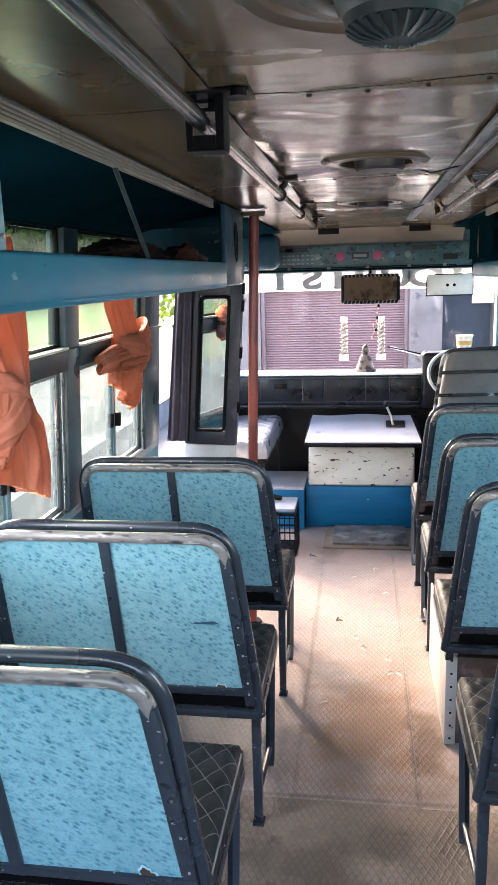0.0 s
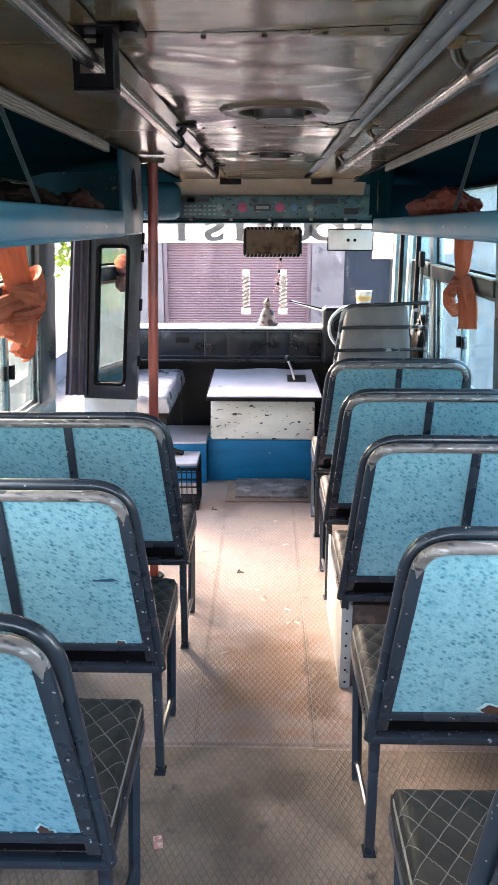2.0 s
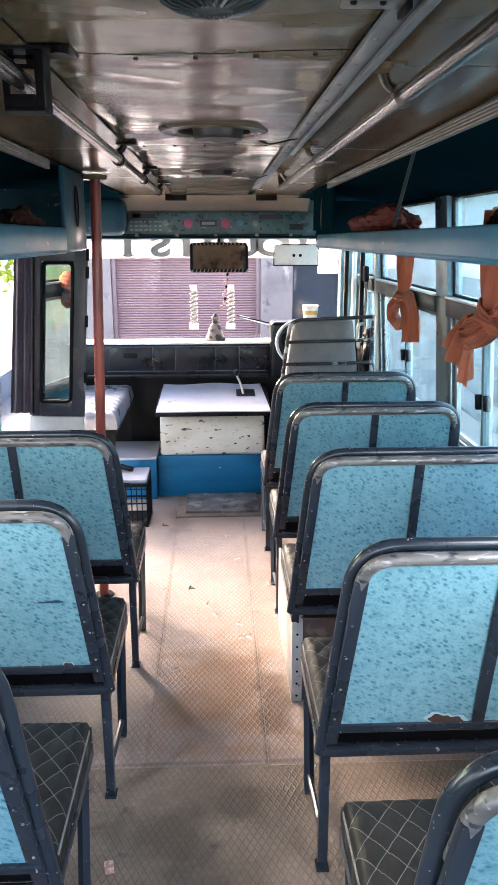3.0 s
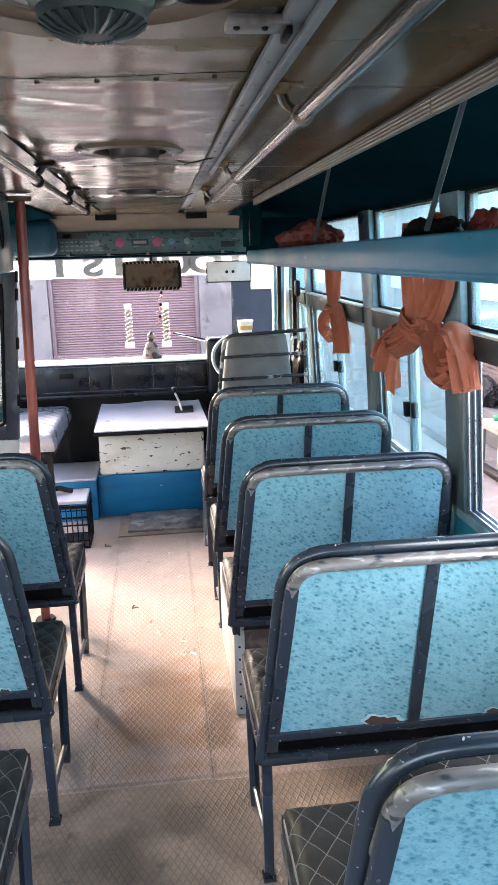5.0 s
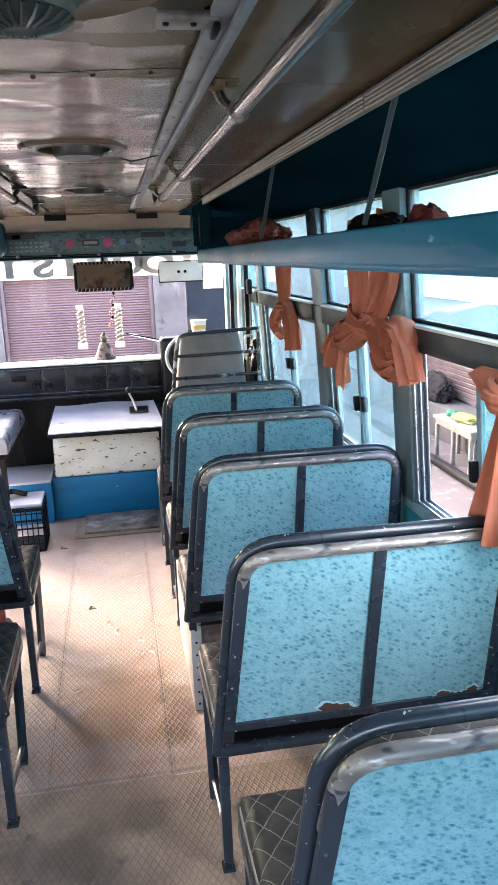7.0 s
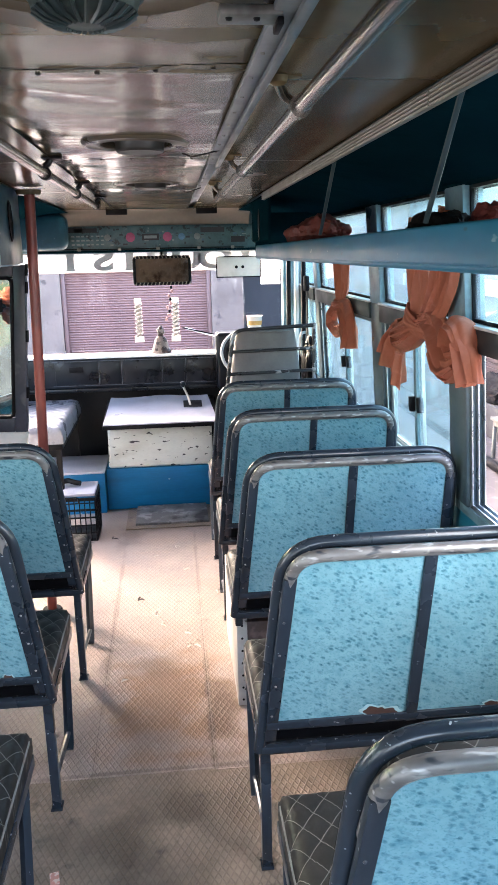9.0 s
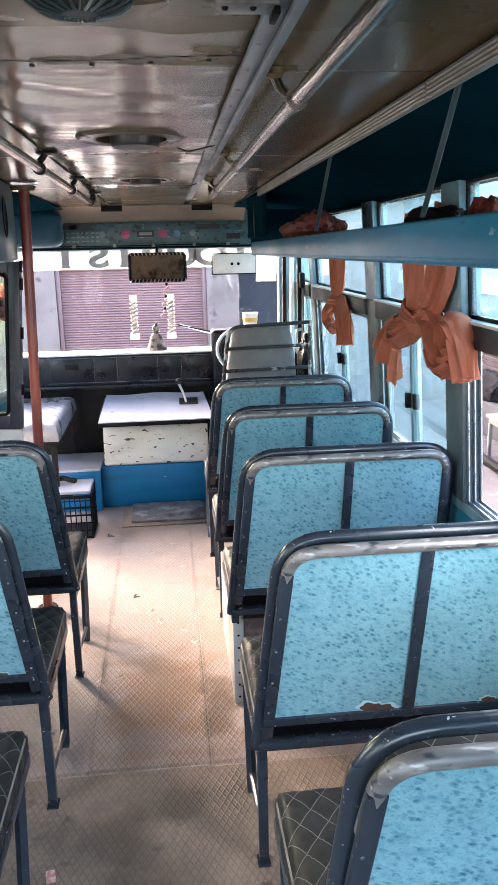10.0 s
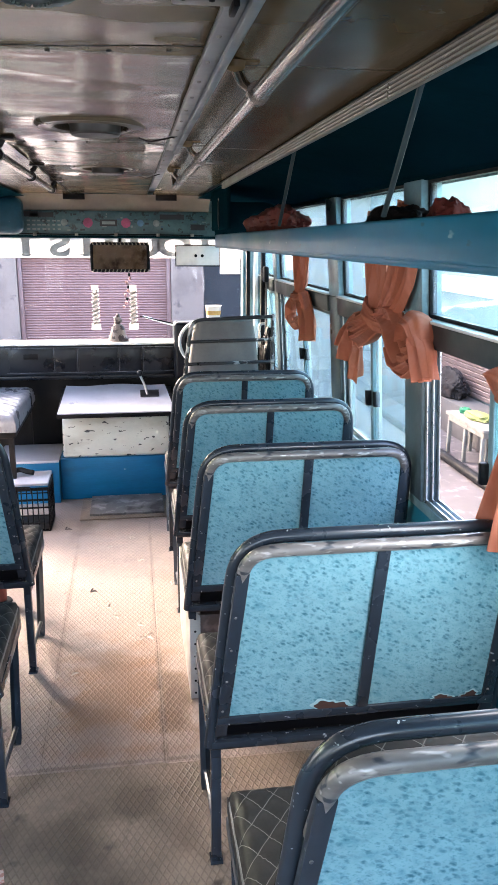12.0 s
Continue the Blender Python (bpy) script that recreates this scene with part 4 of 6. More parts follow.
hatch = thing("floor_hatch", (0.36, 5.16, 0.003), "worn grey rubber mat on a metal floor hatch", "mat")
part("plate", box(B(), -0.285, 0.285, -0.205, 0.205, 0.002, 0.010, 0.001), FLOOR_OLD, hatch)
part("mat", box(B(), -0.225, 0.245, -0.155, 0.20, 0.0105, 0.026, 0.003), MAT_RUBBER, hatch)
step = thing("side_step", (-0.25, 5.52, 0), "low platform with white top and blue front beside the engine cover", "step")
part("body", box(B(), -0.22, 0.18, -0.20, 0.22, 0.003, 0.285, 0.004), BLUE, step)
part("top", box(B(), -0.225, 0.183, -0.215, 0.225, 0.286, 0.302, 0.004), LID, step)

bench = thing("passenger_bench", (-0.50, 5.45, 0), "front passenger bench with shiny quilted grey cover", "bench")
bm = B()


def bench_top(u, v):
    x, y = -0.24 + u * 0.48, -0.55 + v * 0.95
    e = min(x + 0.24, 0.24 - x, y + 0.55, 0.40 - y)
    return (x, y, 0.70 - (0.05 - math.sqrt(max(0, 0.0025 - (0.05 - min(e, 0.05)) ** 2))) + 0.8 * quilt(x, y, 0.07))


sheet(bm, 50, 90, bench_top)
low = bmesh.ops.extrude_edge_only(bm, edges=[e for e in bm.edges if e.is_boundary])["geom"]
for v in [q for q in low if isinstance(q, bmesh.types.BMVert)]:
    v.co.z = 0.60
part("cushion", bm, mat("bench_vinyl", (0.16, 0.16, 0.18), 0.3, 0, [((0.08, 0.08, 0.09), 5.0, 0.5, 0.7)], 8.0, 0.2), bench)
part("frame", box(B(), -0.23, 0.23, -0.53, 0.39, 0.56, 0.599, 0.004), BLACK, bench)
for x in (-0.2, 0.2):
    for y in (-0.5, 0.36):
        part("leg", box(B(), x - 0.015, x + 0.015, y - 0.015, y + 0.015, 0.003, 0.559), BLACK, bench)

crate = thing("plastic_crate", (-0.245, 4.95, 0.003), "black slatted plastic crate with grey board on top", "crate")
bm = B()
for z in (0.0, 0.05, 0.10, 0.15, 0.20, 0.258):
    h = 0.020 if z > 0.25 else 0.006
    box(bm, -0.16, 0.16, -0.14, -0.134, z, z + h)
    box(bm, -0.16, 0.16, 0.134, 0.14, z, z + h)
    box(bm, 0.154, 0.16, -0.1339, 0.1339, z, z + h)
    box(bm, -0.16, -0.154, -0.1339, 0.1339, z, z + h)
part("slats", bm, BLACK, crate)
for k in range(11):
    x = -0.155 + 0.031 * k
    part("upright", box(B(), x - 0.003, x + 0.003, -0.1415, -0.133, 0.0, 0.278), BLACK, crate)
for k in range(8):
    y = -0.125 + 0.036 * k
    part("upright", box(B(), 0.153, 0.1615, y - 0.003, y + 0.003, 0.0, 0.278), BLACK, crate)
part("handle", tube(B(), rounded([(-0.06, -0.146, 0.245), (-0.06, -0.150, 0.285), (0.06, -0.150, 0.285), (0.06, -0.146, 0.245)], 0.02), 0.005, 6), BLACK, crate)
part("floor", box(B(), -0.147, 0.147, -0.127, 0.127, 0.0, 0.01), BLACK, crate)
board = thing("board", (-0.245, 4.95, 0.283), "pale grey board lying on the plastic crate", "board")
part("sheet", box(B(), -0.15, 0.155, -0.12, 0.14, 0.0, 0.02, 0.005), LID, board)
bag = thing("black_tool", (-0.30, 5.02, 0.304), "small black tool lying on the board", "tool")
part("body", tube(B(), rounded([(-0.05, 0, 0.02), (0.03, 0.02, 0.025), (0.08, -0.02, 0.02), (0.11, -0.03, 0.018)], 0.02), 0.017, 8), BLACK, bag)

# dashboard
dash = thing("dashboard", (0.28, 5.9, 0.74), "black plastic bus dashboard with white top ledge", "dashboard")
part("body", box(B(), -1.0, 0.95, -0.05, 0.13, 0.03, 0.245, 0.012, 3), DASH, dash)
part("top_ledge", box(B(), -1.0, 0.95, -0.06, 0.15, 0.2455, 0.262, 0.005), WHITE, dash)
part("lower_lip", box(B(), -1.0, 0.95, -0.03, 0.13, 0.0, 0.029, 0.006), DASH, dash)
for x0, x1 in ((-0.70, -0.40), (-0.385, -0.24), (-0.22, 0.05), (0.07, 0.22), (0.24, 0.44)):
    part("panel", box(B(), x0, x1, -0.058, -0.0505, 0.06, 0.225, 0.003), DASH, dash)
for x0, x1, z0, z1 in ((-0.72, 0.46, 0.228, 0.231), (-0.72, 0.46, 0.052, 0.055), (-0.394, -0.391, 0.056, 0.227), (-0.232, -0.229, 0.056, 0.227), (0.058, 0.061, 0.056, 0.227), (0.229, 0.232, 0.056, 0.227)):
    part("seam_strip", box(B(), x0, x1, -0.0530, -0.0505, z0, z1), mat("dusty_seam", (0.07, 0.075, 0.09), 0.5), dash)
tray = part("vent_slot", box(B(), -0.60, -0.50, -0.0615, -0.0585, 0.15, 0.19, 0.002), BLACK, dash)
pod = thing("instrument_pod", (0.98, 5.83, 0.98), "black instrument pod behind the steering wheel", "instruments")
part("pod", box(B(), -0.25, 0.27, -0.06, 0.12, -0.24, 0.17, 0.03, 3), DASH, pod)
for x in (-0.12, 0.08):
    dial = part("dial", lathe(B(), [(0.0, 0.002), (0.05, 0.002), (0.055, 0.006), (0.06, 0.0)], 24), BLACK, pod)
    dial.matrix_basis = Matrix.Translation((x, -0.061, 0.04)) @ Matrix.Rotation(radians(90), 4, "X")
cup = thing("plastic_tub", (1.02, 5.87, 1.151), "translucent white tub with yellow contents on the instrument pod", "tub")
part("tub", lathe(B(), [(0.0, 0.0), (0.046, 0.0), (0.056, 0.10), (0.060, 0.104), (0.056, 0.106), (0.052, 0.10), (0.044, 0.006)], 24), WHITE, cup)
part("contents", lathe(B(), [(0.0, 0.07), (0.0555, 0.07), (0.051, 0.04)], 24), mat("yellow_paste", (0.62, 0.38, 0.12), 0.6), cup)

wheel = thing("steering_wheel", Matrix.Translation((0.93, 5.55, 1.03)) @ Matrix.Rotation(radians(55), 4, "X"), "large bus steering wheel with pale grey rim", "steering wheel")
bm = B()
tube(bm, [(0.175 * math.cos(a), 0.175 * math.sin(a), 0) for a in [2 * math.pi * k / 48 for k in range(49)]], 0.011, 10, False)
part("rim", bm, mat("pale_grey_plastic", (0.42, 0.43, 0.43), 0.35), wheel)
for k in range(3):
    a = radians(90 + 120 * k)
    part("spoke", tube(B(), [(0.03 * math.cos(a), 0.03 * math.sin(a), -0.03), (0.17 * math.cos(a), 0.17 * math.sin(a), 0)], 0.010, 8), BLACK, wheel)
part("hub", lathe(B(), [(0, 0.0), (0.04, -0.005), (0.05, -0.03), (0.03, -0.06), (0.025, -0.42)], 20), BLACK, wheel)

ds = thing("driver_seat", (1.00, 5.02, 0.0), "driver seat in a loose grey cloth cover", "seat")
bm = B()


def seat_cover(u, v):
    """A loose cover over the backrest: narrow and square at the top, wider and creased below."""
    a, h = 2 * math.pi * u, 0.62 + 0.61 * v
    w = 0.235 - 0.055 * v ** 2
    c, q = math.cos(a), math.sin(a)
    x = w * abs(c) ** 0.35 * (1 if c > 0 else -1)
    y = 0.065 * abs(q) ** 0.5 * (1 if q > 0 else -1)
    crease = 0.006 * math.sin(9 * x / w + 5 * h) * math.sin(17 * h + 4 * x) * (1 - 0.5 * v)
    return (x, 0.095 + y + crease + 0.10 * (0.9 - h), h)


sheet(bm, 64, 30, seat_cover)
top = [v for v in bm.verts if v.co.z > 1.2295]
cap = bmesh.ops.extrude_edge_only(bm, edges=[e for e in bm.edges if all(v in top for v in e.verts)])["geom"]
for v in [q for q in cap if isinstance(q, bmesh.types.BMVert)]:
    v.co.x, v.co.y, v.co.z = v.co.x * 0.86, 0.062 + (v.co.y - 0.062) * 0.4, v.co.z + 0.014
back = part("backrest", bm, GREYCOVER, ds)
part("hem", tube(B(), [(0.178 * math.cos(a), 0.058 + 0.07 * math.sin(a), 1.222 + 0.004 * math.sin(3 * a)) for a in [2 * math.pi * k / 40 for k in range(41)]], 0.005, 6, False), GREYCOVER, back)
part("cushion", box(B(), -0.24, 0.24, 0.10, 0.58, 0.40, 0.54, 0.05, 4), GREYCOVER, ds)
part("pedestal", box(B(), -0.18, 0.18, 0.14, 0.52, 0.003, 0.40, 0.01), BLACK, ds)
guard = thing("guard_rail", (1.035, 4.98, 0.0), "worn black tube guard rail behind the driver seat", "rail")
part("hoop", tube(B(), rounded([(-0.33, 0, 0.003), (-0.300, 0, 0.80), (-0.245, 0, 1.243), (0.25, 0, 1.262)], 0.07, 6), 0.0115, 10), GUARD, guard)
for z in (1.112, 0.976, 0.82):
    part("bar", tube(B(), [(-0.262 - 0.10 * (1.112 - z), 0, z), (0.252, 0, z + 0.010)], 0.0105, 10), GUARD, guard)
    part("clamp", tube(B(), [(0.244, 0, z + 0.010), (0.262, 0, z + 0.010)], 0.0165, 12), DULL, guard)
part("post", tube(B(), [(0.257, 0.014, 0.003), (0.257, 0.014, 1.275)], 0.012, 10), GUARD, guard)
part("brace", tube(B(), [(0.257, 0.02, 1.20), (0.300, 0.30, 0.98)], 0.009, 8), GUARD, guard)

# header panel over the windscreen
head = thing("header_panel", (0.30, 5.98, 1.735), "teal front header panel with worn colourful stickers", "panel")
part("panel", box(B(), -0.86, 0.90, -0.02, 0.03, 0.0, 0.165, 0.008), mat("sticker_teal", (0.040, 0.092, 0.105), 0.4, 0, [((0.015, 0.022, 0.026), 24.0, 0.60, 0.65), ((0.085, 0.135, 0.145), 9.0, 0.52, 0.72)], 8.0, 0.25), head)
part("ledge", box(B(), -0.86, 0.90, -0.035, 0.03, -0.018, -0.001, 0.005), TEAL, head)
part("cable", tube(B(), rounded([(-0.60, -0.040, 0.010), (-0.2, -0.041, 0.004), (0.3, -0.040, 0.008), (0.66, -0.041, 0.003)], 0.1), 0.004, 6), BLACK, head)
for x in (-0.5, -0.22, 0.05, 0.34, 0.58):
    part("clip", box(B(), x - 0.012, x + 0.012, -0.046, -0.0355, -0.004, 0.016, 0.002), DULL, head)
rnd = random.Random(4)
for k in range(46):
    x, z = rnd.uniform(-0.30, 0.80), rnd.uniform(0.03, 0.15)
    w, h = rnd.uniform(0.003, 0.016), rnd.uniform(0.002, 0.008)
    shade = rnd.choice(("black", "black", "white", "blue"))
    part("sticker", box(B(), x - w, x + w, -0.0216, -0.0202, z - h, z + h, 0.0005, 1), mat("worn_sticker_" + shade, {"black": (0.02, 0.025, 0.03), "white": (0.16, 0.20, 0.20), "blue": (0.04, 0.09, 0.14)}[shade], 0.5), head)
cols = {"pink": (0.34, 0.06, 0.13), "black": (0.012, 0.012, 0.015), "white": (0.17, 0.20, 0.20), "blue": (0.07, 0.17, 0.28)}
for x, z, w, h, c in ((0.0, 0.085, 0.12, 0.045, "black"), (-0.62, 0.075, 0.06, 0.06, "black"), (-0.45, 0.135, 0.16, 0.03, "black"), (0.44, 0.128, 0.17, 0.034, "black"), (0.62, 0.06, 0.10, 0.04, "black"), (-0.52, 0.140, 0.10, 0.036, "black")):
    st = part("sticker", box(B(), x - w / 2, x + w / 2, -0.0225, -0.0205, z - h / 2, z + h / 2), mat("sticker_" + c, cols[c], 0.4), head)
    if c == "black" and x == 0.0:
        part("bar", box(B(), x - 0.045, x + 0.045, -0.0238, -0.0227, z - 0.010, z + 0.010), mat("sticker_white", cols["white"], 0.4), st)
for x, c in ((-0.14, "pink"), (0.12, "pink"), (0.22, "blue"), (0.33, "white"), (-0.30, "white")):
    fl = B()
    lathe(fl, [(0, 0.002), (0.030 if c == "pink" else 0.022, 0.001), (0.034 if c == "pink" else 0.024, 0)], 9)
    part("sticker", fl, mat("sticker_" + c, cols[c], 0.5), head).matrix_basis = Matrix.Translation((x, -0.021, 0.085)) @ Matrix.Rotation(radians(90), 4, "X")
for r in range(3):
    for k in range(7):
        w = rnd.uniform(0.014, 0.028)
        part("bar", box(B(), -0.55 + k * 0.034, -0.55 + k * 0.034 + w, -0.0222, -0.0203, 0.035 + r * 0.028, 0.045 + r * 0.028), mat("sticker_white", cols["white"], 0.4), head)
spk = part("loudspeaker", lathe(B(), [(0.0, 0.002), (0.020, 0.003), (0.030, 0.008), (0.036, 0.008), (0.038, 0.0)], 24), BLACK, head, "small round black loudspeaker")
spk.matrix_basis = Matrix.Translation((-0.645, -0.021, 0.088)) @ Matrix.Rotation(radians(90), 4, "X")
corner = thing("corner_housing", (-0.42, 5.86, 1.72), "rounded blue housing in the front corner under the ceiling", "housing")
part("shell", box(B(), -0.34, 0.16, -0.10, 0.10, 0.02, 0.26, 0.06, 5), ENDBLUE, corner)

mirror = thing("rear_view_mirror", Matrix.Translation((0.372, 5.93, 1.588)) @ Matrix.Rotation(radians(-12), 4, "X"), "wide interior mirror in a black braided frame", "mirror")
part("glass", box(B(), -0.185, 0.185, -0.004, 0.004, -0.083, 0.083), MIRROR, mirror)
bm = B()
tube(bm, rounded([(-0.195, 0, 0), (-0.195, 0, 0.093), (0.195, 0, 0.093), (0.195, 0, -0.093), (-0.195, 0, -0.093), (-0.195, 0, 0.001)], 0.02), 0.012, 8)
fr = part("frame", bm, BLACK, mirror)
for k in range(30):
    x = -0.19 + 0.38 * (k % 15) / 14
    part("fringe", tube(B(), [(x, -0.006, (0.103 if k < 15 else -0.103)), (x + 0.008, -0.010, (0.085 if k < 15 else -0.085))], 0.005, 5), TRIM, fr)
part("arm", tube(B(), [(0, 0.01, 0.09), (0, 0.05, 0.15)], 0.009, 8), BLACK, mirror)
visor = thing("sun_visor", (0.92, 5.95, 1.60), "white sun visor board with two dark screws", "sun visor")
part("board", box(B(), -0.155, 0.155, -0.006, 0.006, -0.066, 0.070, 0.004), WHITE, visor)
bm = B()
for x0, x1, z0, z1 in ((-0.162, 0.162, 0.070, 0.077), (-0.162, 0.162, -0.074, -0.067), (-0.162, -0.156, -0.067, 0.07), (0.156, 0.162, -0.067, 0.07)):
    box(bm, x0, x1, -0.008, 0.008, z0, z1)
part("border", bm, BLACK, visor)
for x in (-0.016, 0.030):
    part("screw", lathe(B(), [(0, 0.006), (0.008, 0.005), (0.011, 0)], 12), BLACK, visor).matrix_basis = Matrix.Translation((x, -0.007, 0.0)) @ Matrix.Rotation(radians(90), 4, "X")
band = thing("windscreen_banner", (0.30, 6.048, 1.648), "white banner with large grey mirrored letters on the windscreen", "banner")


def film_mat(name, color, clear):
    """A backlit translucent film."""
    m = bpy.data.materials.new(name)
    m.use_nodes = True
    n, l = m.node_tree.nodes, m.node_tree.links
    n.remove(n["Principled BSDF"])
    tr, tl, mx = n.new("ShaderNodeBsdfTransparent"), n.new("ShaderNodeBsdfTranslucent"), n.new("ShaderNodeMixShader")
    tl.inputs["Color"].default_value = (*color, 1)
    mx.inputs[0].default_value = 1 - clear
    l.new(tr.outputs[0], mx.inputs[1])
    l.new(tl.outputs[0], mx.inputs[2])
    l.new(mx.outputs[0], n["Material Output"].inputs["Surface"])
    return m


BANNER = film_mat("banner_film", (0.8, 0.8, 0.82), 0.25)
PAPERFILM = film_mat("paper_film", (0.75, 0.75, 0.75), 0.05)
paper = tagged(part("paper_sheet", sheet(B(), 4, 4, lambda u, v: (1.09 + 0.145 * u, 6.048, 1.47 + 0.17 * v)), PAPERFILM), "white paper sheet stuck on the windscreen", "paper")
bn = part("film", sheet(B(), 8, 2, lambda u, v: (-0.94 + 1.88 * u, 0.001, -0.066 + 0.132 * v)), BANNER, band)
bn.visible_shadow = False
LETTERS = (-0.58, -0.345, -0.16, 0.03, 0.25, 0.46, 0.68)
for k, ch in enumerate("TSIRUOT"):
    cu = bpy.data.curves.new("letter", "FONT")
    cu.body, cu.size, cu.align_x, cu.extrude, cu.offset = ch, 0.205, "CENTER", 0.001, 0.009
    tmp = new("letter_source", cu)
    me = bpy.data.meshes.new_from_object(tmp)
    bpy.data.objects.remove(tmp)
    me.materials.append(mat("grey_letter", (0.30, 0.32, 0.34), 0.5))
    ob = new("letter", me)
    ob.parent = band
    ob.matrix_basis = Matrix.Translation((LETTERS[k], -0.003, -0.05)) @ Matrix.Rotation(radians(90), 4, "X") @ Matrix.Diagonal((-1.5, 1, 1, 1))
for k in (0, 2, 6):
    part("serif", box(B(), LETTERS[k] - 0.058, LETTERS[k] + 0.058, -0.004, -0.002, -0.052, -0.041), mat("grey_letter", (0.30, 0.32, 0.34), 0.5), band)
STICK = film_mat("white_sticker", (0.46, 0.46, 0.455), 0.05)
BACKING = film_mat("grey_sticker", (0.22, 0.215, 0.215), 0.1)
for x in (0.182, 0.452):
    d = thing("windscreen_sticker", (x, 6.05, 1.07), "white twisted column sticker on the windscreen", "sticker", "column stickers")
    for k in range(8):
        z = 0.055 + k * 0.030
        bm = B()
        tube(bm, [(-0.027, 0, z - 0.002), (-0.015, 0, z - 0.014), (0.010, 0, z - 0.001), (0.024, 0, z + 0.014), (0.027, 0, z + 0.024)], 0.0075, 8, radii=[0.003, 0.0065, 0.0085, 0.0065, 0.002])
        for v in bm.verts:
            v.co.y *= 0.2
        part("twist", bm, STICK, d)
    part("column", box(B(), -0.020, 0.020, 0.0022, 0.003, 0.045, 0.285), BACKING, d)
    part("foot", box(B(), -0.034, 0.034, -0.001, 0.001, 0.0, 0.045), STICK, d)
    part("head", box(B(), -0.026, 0.026, -0.001, 0.001, 0.285, 0.32), STICK, d)
bm = B()
lathe(bm, [(0.0, 0.0), (0.075, 0.0), (0.075, 0.018), (0.066, 0.026), (0.060, 0.04), (0.050, 0.07), (0.046, 0.09), (0.034, 0.112), (0.018, 0.122), (0.026, 0.134), (0.029, 0.150), (0.024, 0.168), (0.014, 0.182), (0.006, 0.196), (0.0, 0.2)], 20)
for v in bm.verts:
    v.co.y *= 0.7
    v.co.x += 0.004 * math.sin(v.co.z * 140)
idol = tagged(part("figurine", bm, mat("figurine_cream", (0.24, 0.175, 0.145), 0.5, 0, [((0.045, 0.025, 0.02), 26.0, 0.48, 0.56)], 20.0, 0.3)), "small cream seated figurine on the dashboard ledge", "figurine")
idol.matrix_basis = pose(0.34, 5.93, 1.003)
gar = thing("garland", (0.43, 5.92, 1.485), "hanging bead garland below the mirror", "garland")
for k in range(9):
    lathe_bm = lathe(B(), [(0, 0.013), (0.008, 0.009), (0.010, 0), (0.008, -0.009), (0, -0.013)], 10)
    part("bead", lathe_bm, mat("garland_bead", (0.42, 0.20, 0.18), 0.6) if k % 3 else BLACK, gar).matrix_basis = pose(-0.004 * k + 0.01 * math.sin(k * 2.2), 0, -0.015 - 0.028 * k)
wip = thing("wiper", (0.72, 6.09, 1.06), "silver wiper arm outside the windscreen", "wiper")
part("arm", tube(B(), [(0.22, 0, -0.02), (-0.20, 0, 0.10)], 0.008, 8), ALU, wip)
part("blade", tube(B(), [(-0.22, -0.012, 0.105), (0.10, -0.012, 0.03)], 0.005, 6), BLACK, wip)

# passenger door leaf, folded inwards and leaning like the body side
def leaning(bm):
    for v in bm.verts:
        v.co.x += 0.080 * (v.co.z - 1.22)
    return bm


leaf = thing("door_leaf", pose(-0.644, 4.52, 0.0, 0, 0, -9), "dark-framed glazed passenger door leaf with white lower panel, standing open", "door")
DOORF = mat("door_frame_paint", (0.045, 0.045, 0.06), 0.4, 0, [((0.10, 0.10, 0.11), 9.0, 0.58, 0.7)], 8.0, 0.25)
bm = B()
for x0, x1, z0, z1 in ((0.0, 0.060, 0.785, 1.665), (0.238, 0.302, 0.785, 1.665), (0.060, 0.238, 0.785, 0.862), (0.060, 0.238, 1.607, 1.665)):
    box(bm, x0, x1, -0.02, 0.02, z0, z1, 0.005)
part("frame", leaning(bm), DOORF, leaf)
bm = B()
tube(bm, rounded([(0.066, -0.020, 0.868), (0.066, -0.020, 1.600), (0.232, -0.020, 1.600), (0.232, -0.020, 0.868), (0.067, -0.020, 0.868)], 0.03), 0.010, 8)
part("gasket", leaning(bm), BLACK, leaf)
bm = B()
tube(bm, [(0.022, -0.022, 0.80), (0.022, -0.022, 1.655)], 0.006, 8)
part("edge_bead", leaning(bm), BLACK, leaf)
gp = part("pane", leaning(box(B(), 0.060, 0.238, -0.003, 0.003, 0.862, 1.607)), REFLECT, leaf, "strongly reflecting door glass")
gp.visible_shadow = False
part("lower_panel", leaning(box(B(), 0.0, 0.302, -0.016, 0.016, -0.30, 0.783, 0.004)), WHITE, leaf)
for z in (1.0, 1.3, 1.55, 1.64):
    part("hinge", leaning(tube(B(), [(0.308, -0.01, z - 0.03), (0.308, -0.01, z + 0.03)], 0.009, 8)), BLACK, leaf)
cur = thing("door_draught_strip", (-0.622, 4.46, 0.0), "dark purple-grey rubber draught strip beside the door leaf", "draught strip")
bm = B()
sheet(bm, 24, 24, lambda u, v: (-0.095 + 0.020 * (1 - v) * (u - 1) + u * 0.090, 0.010 * math.sin(u * 16 + 0.6 * v), 0.81 + v * 0.855))
part("strip", leaning(bm), mat("purple_rubber", (0.07, 0.06, 0.085), 0.5, 0, [((0.11, 0.10, 0.12), 7.0, 0.5, 0.7)], 9.0, 0.2), cur)

# ---- curtains ----
def smooth(rows, n):
    rows = np.array(rows, float)
    t, q = np.linspace(0, 1, len(rows)), np.linspace(0, 1, n)
    cols = [np.convolve(np.pad(np.interp(q, t, c), 2, "edge"), np.ones(5) / 5, "valid") for c in rows.T]
    return np.array(cols).T


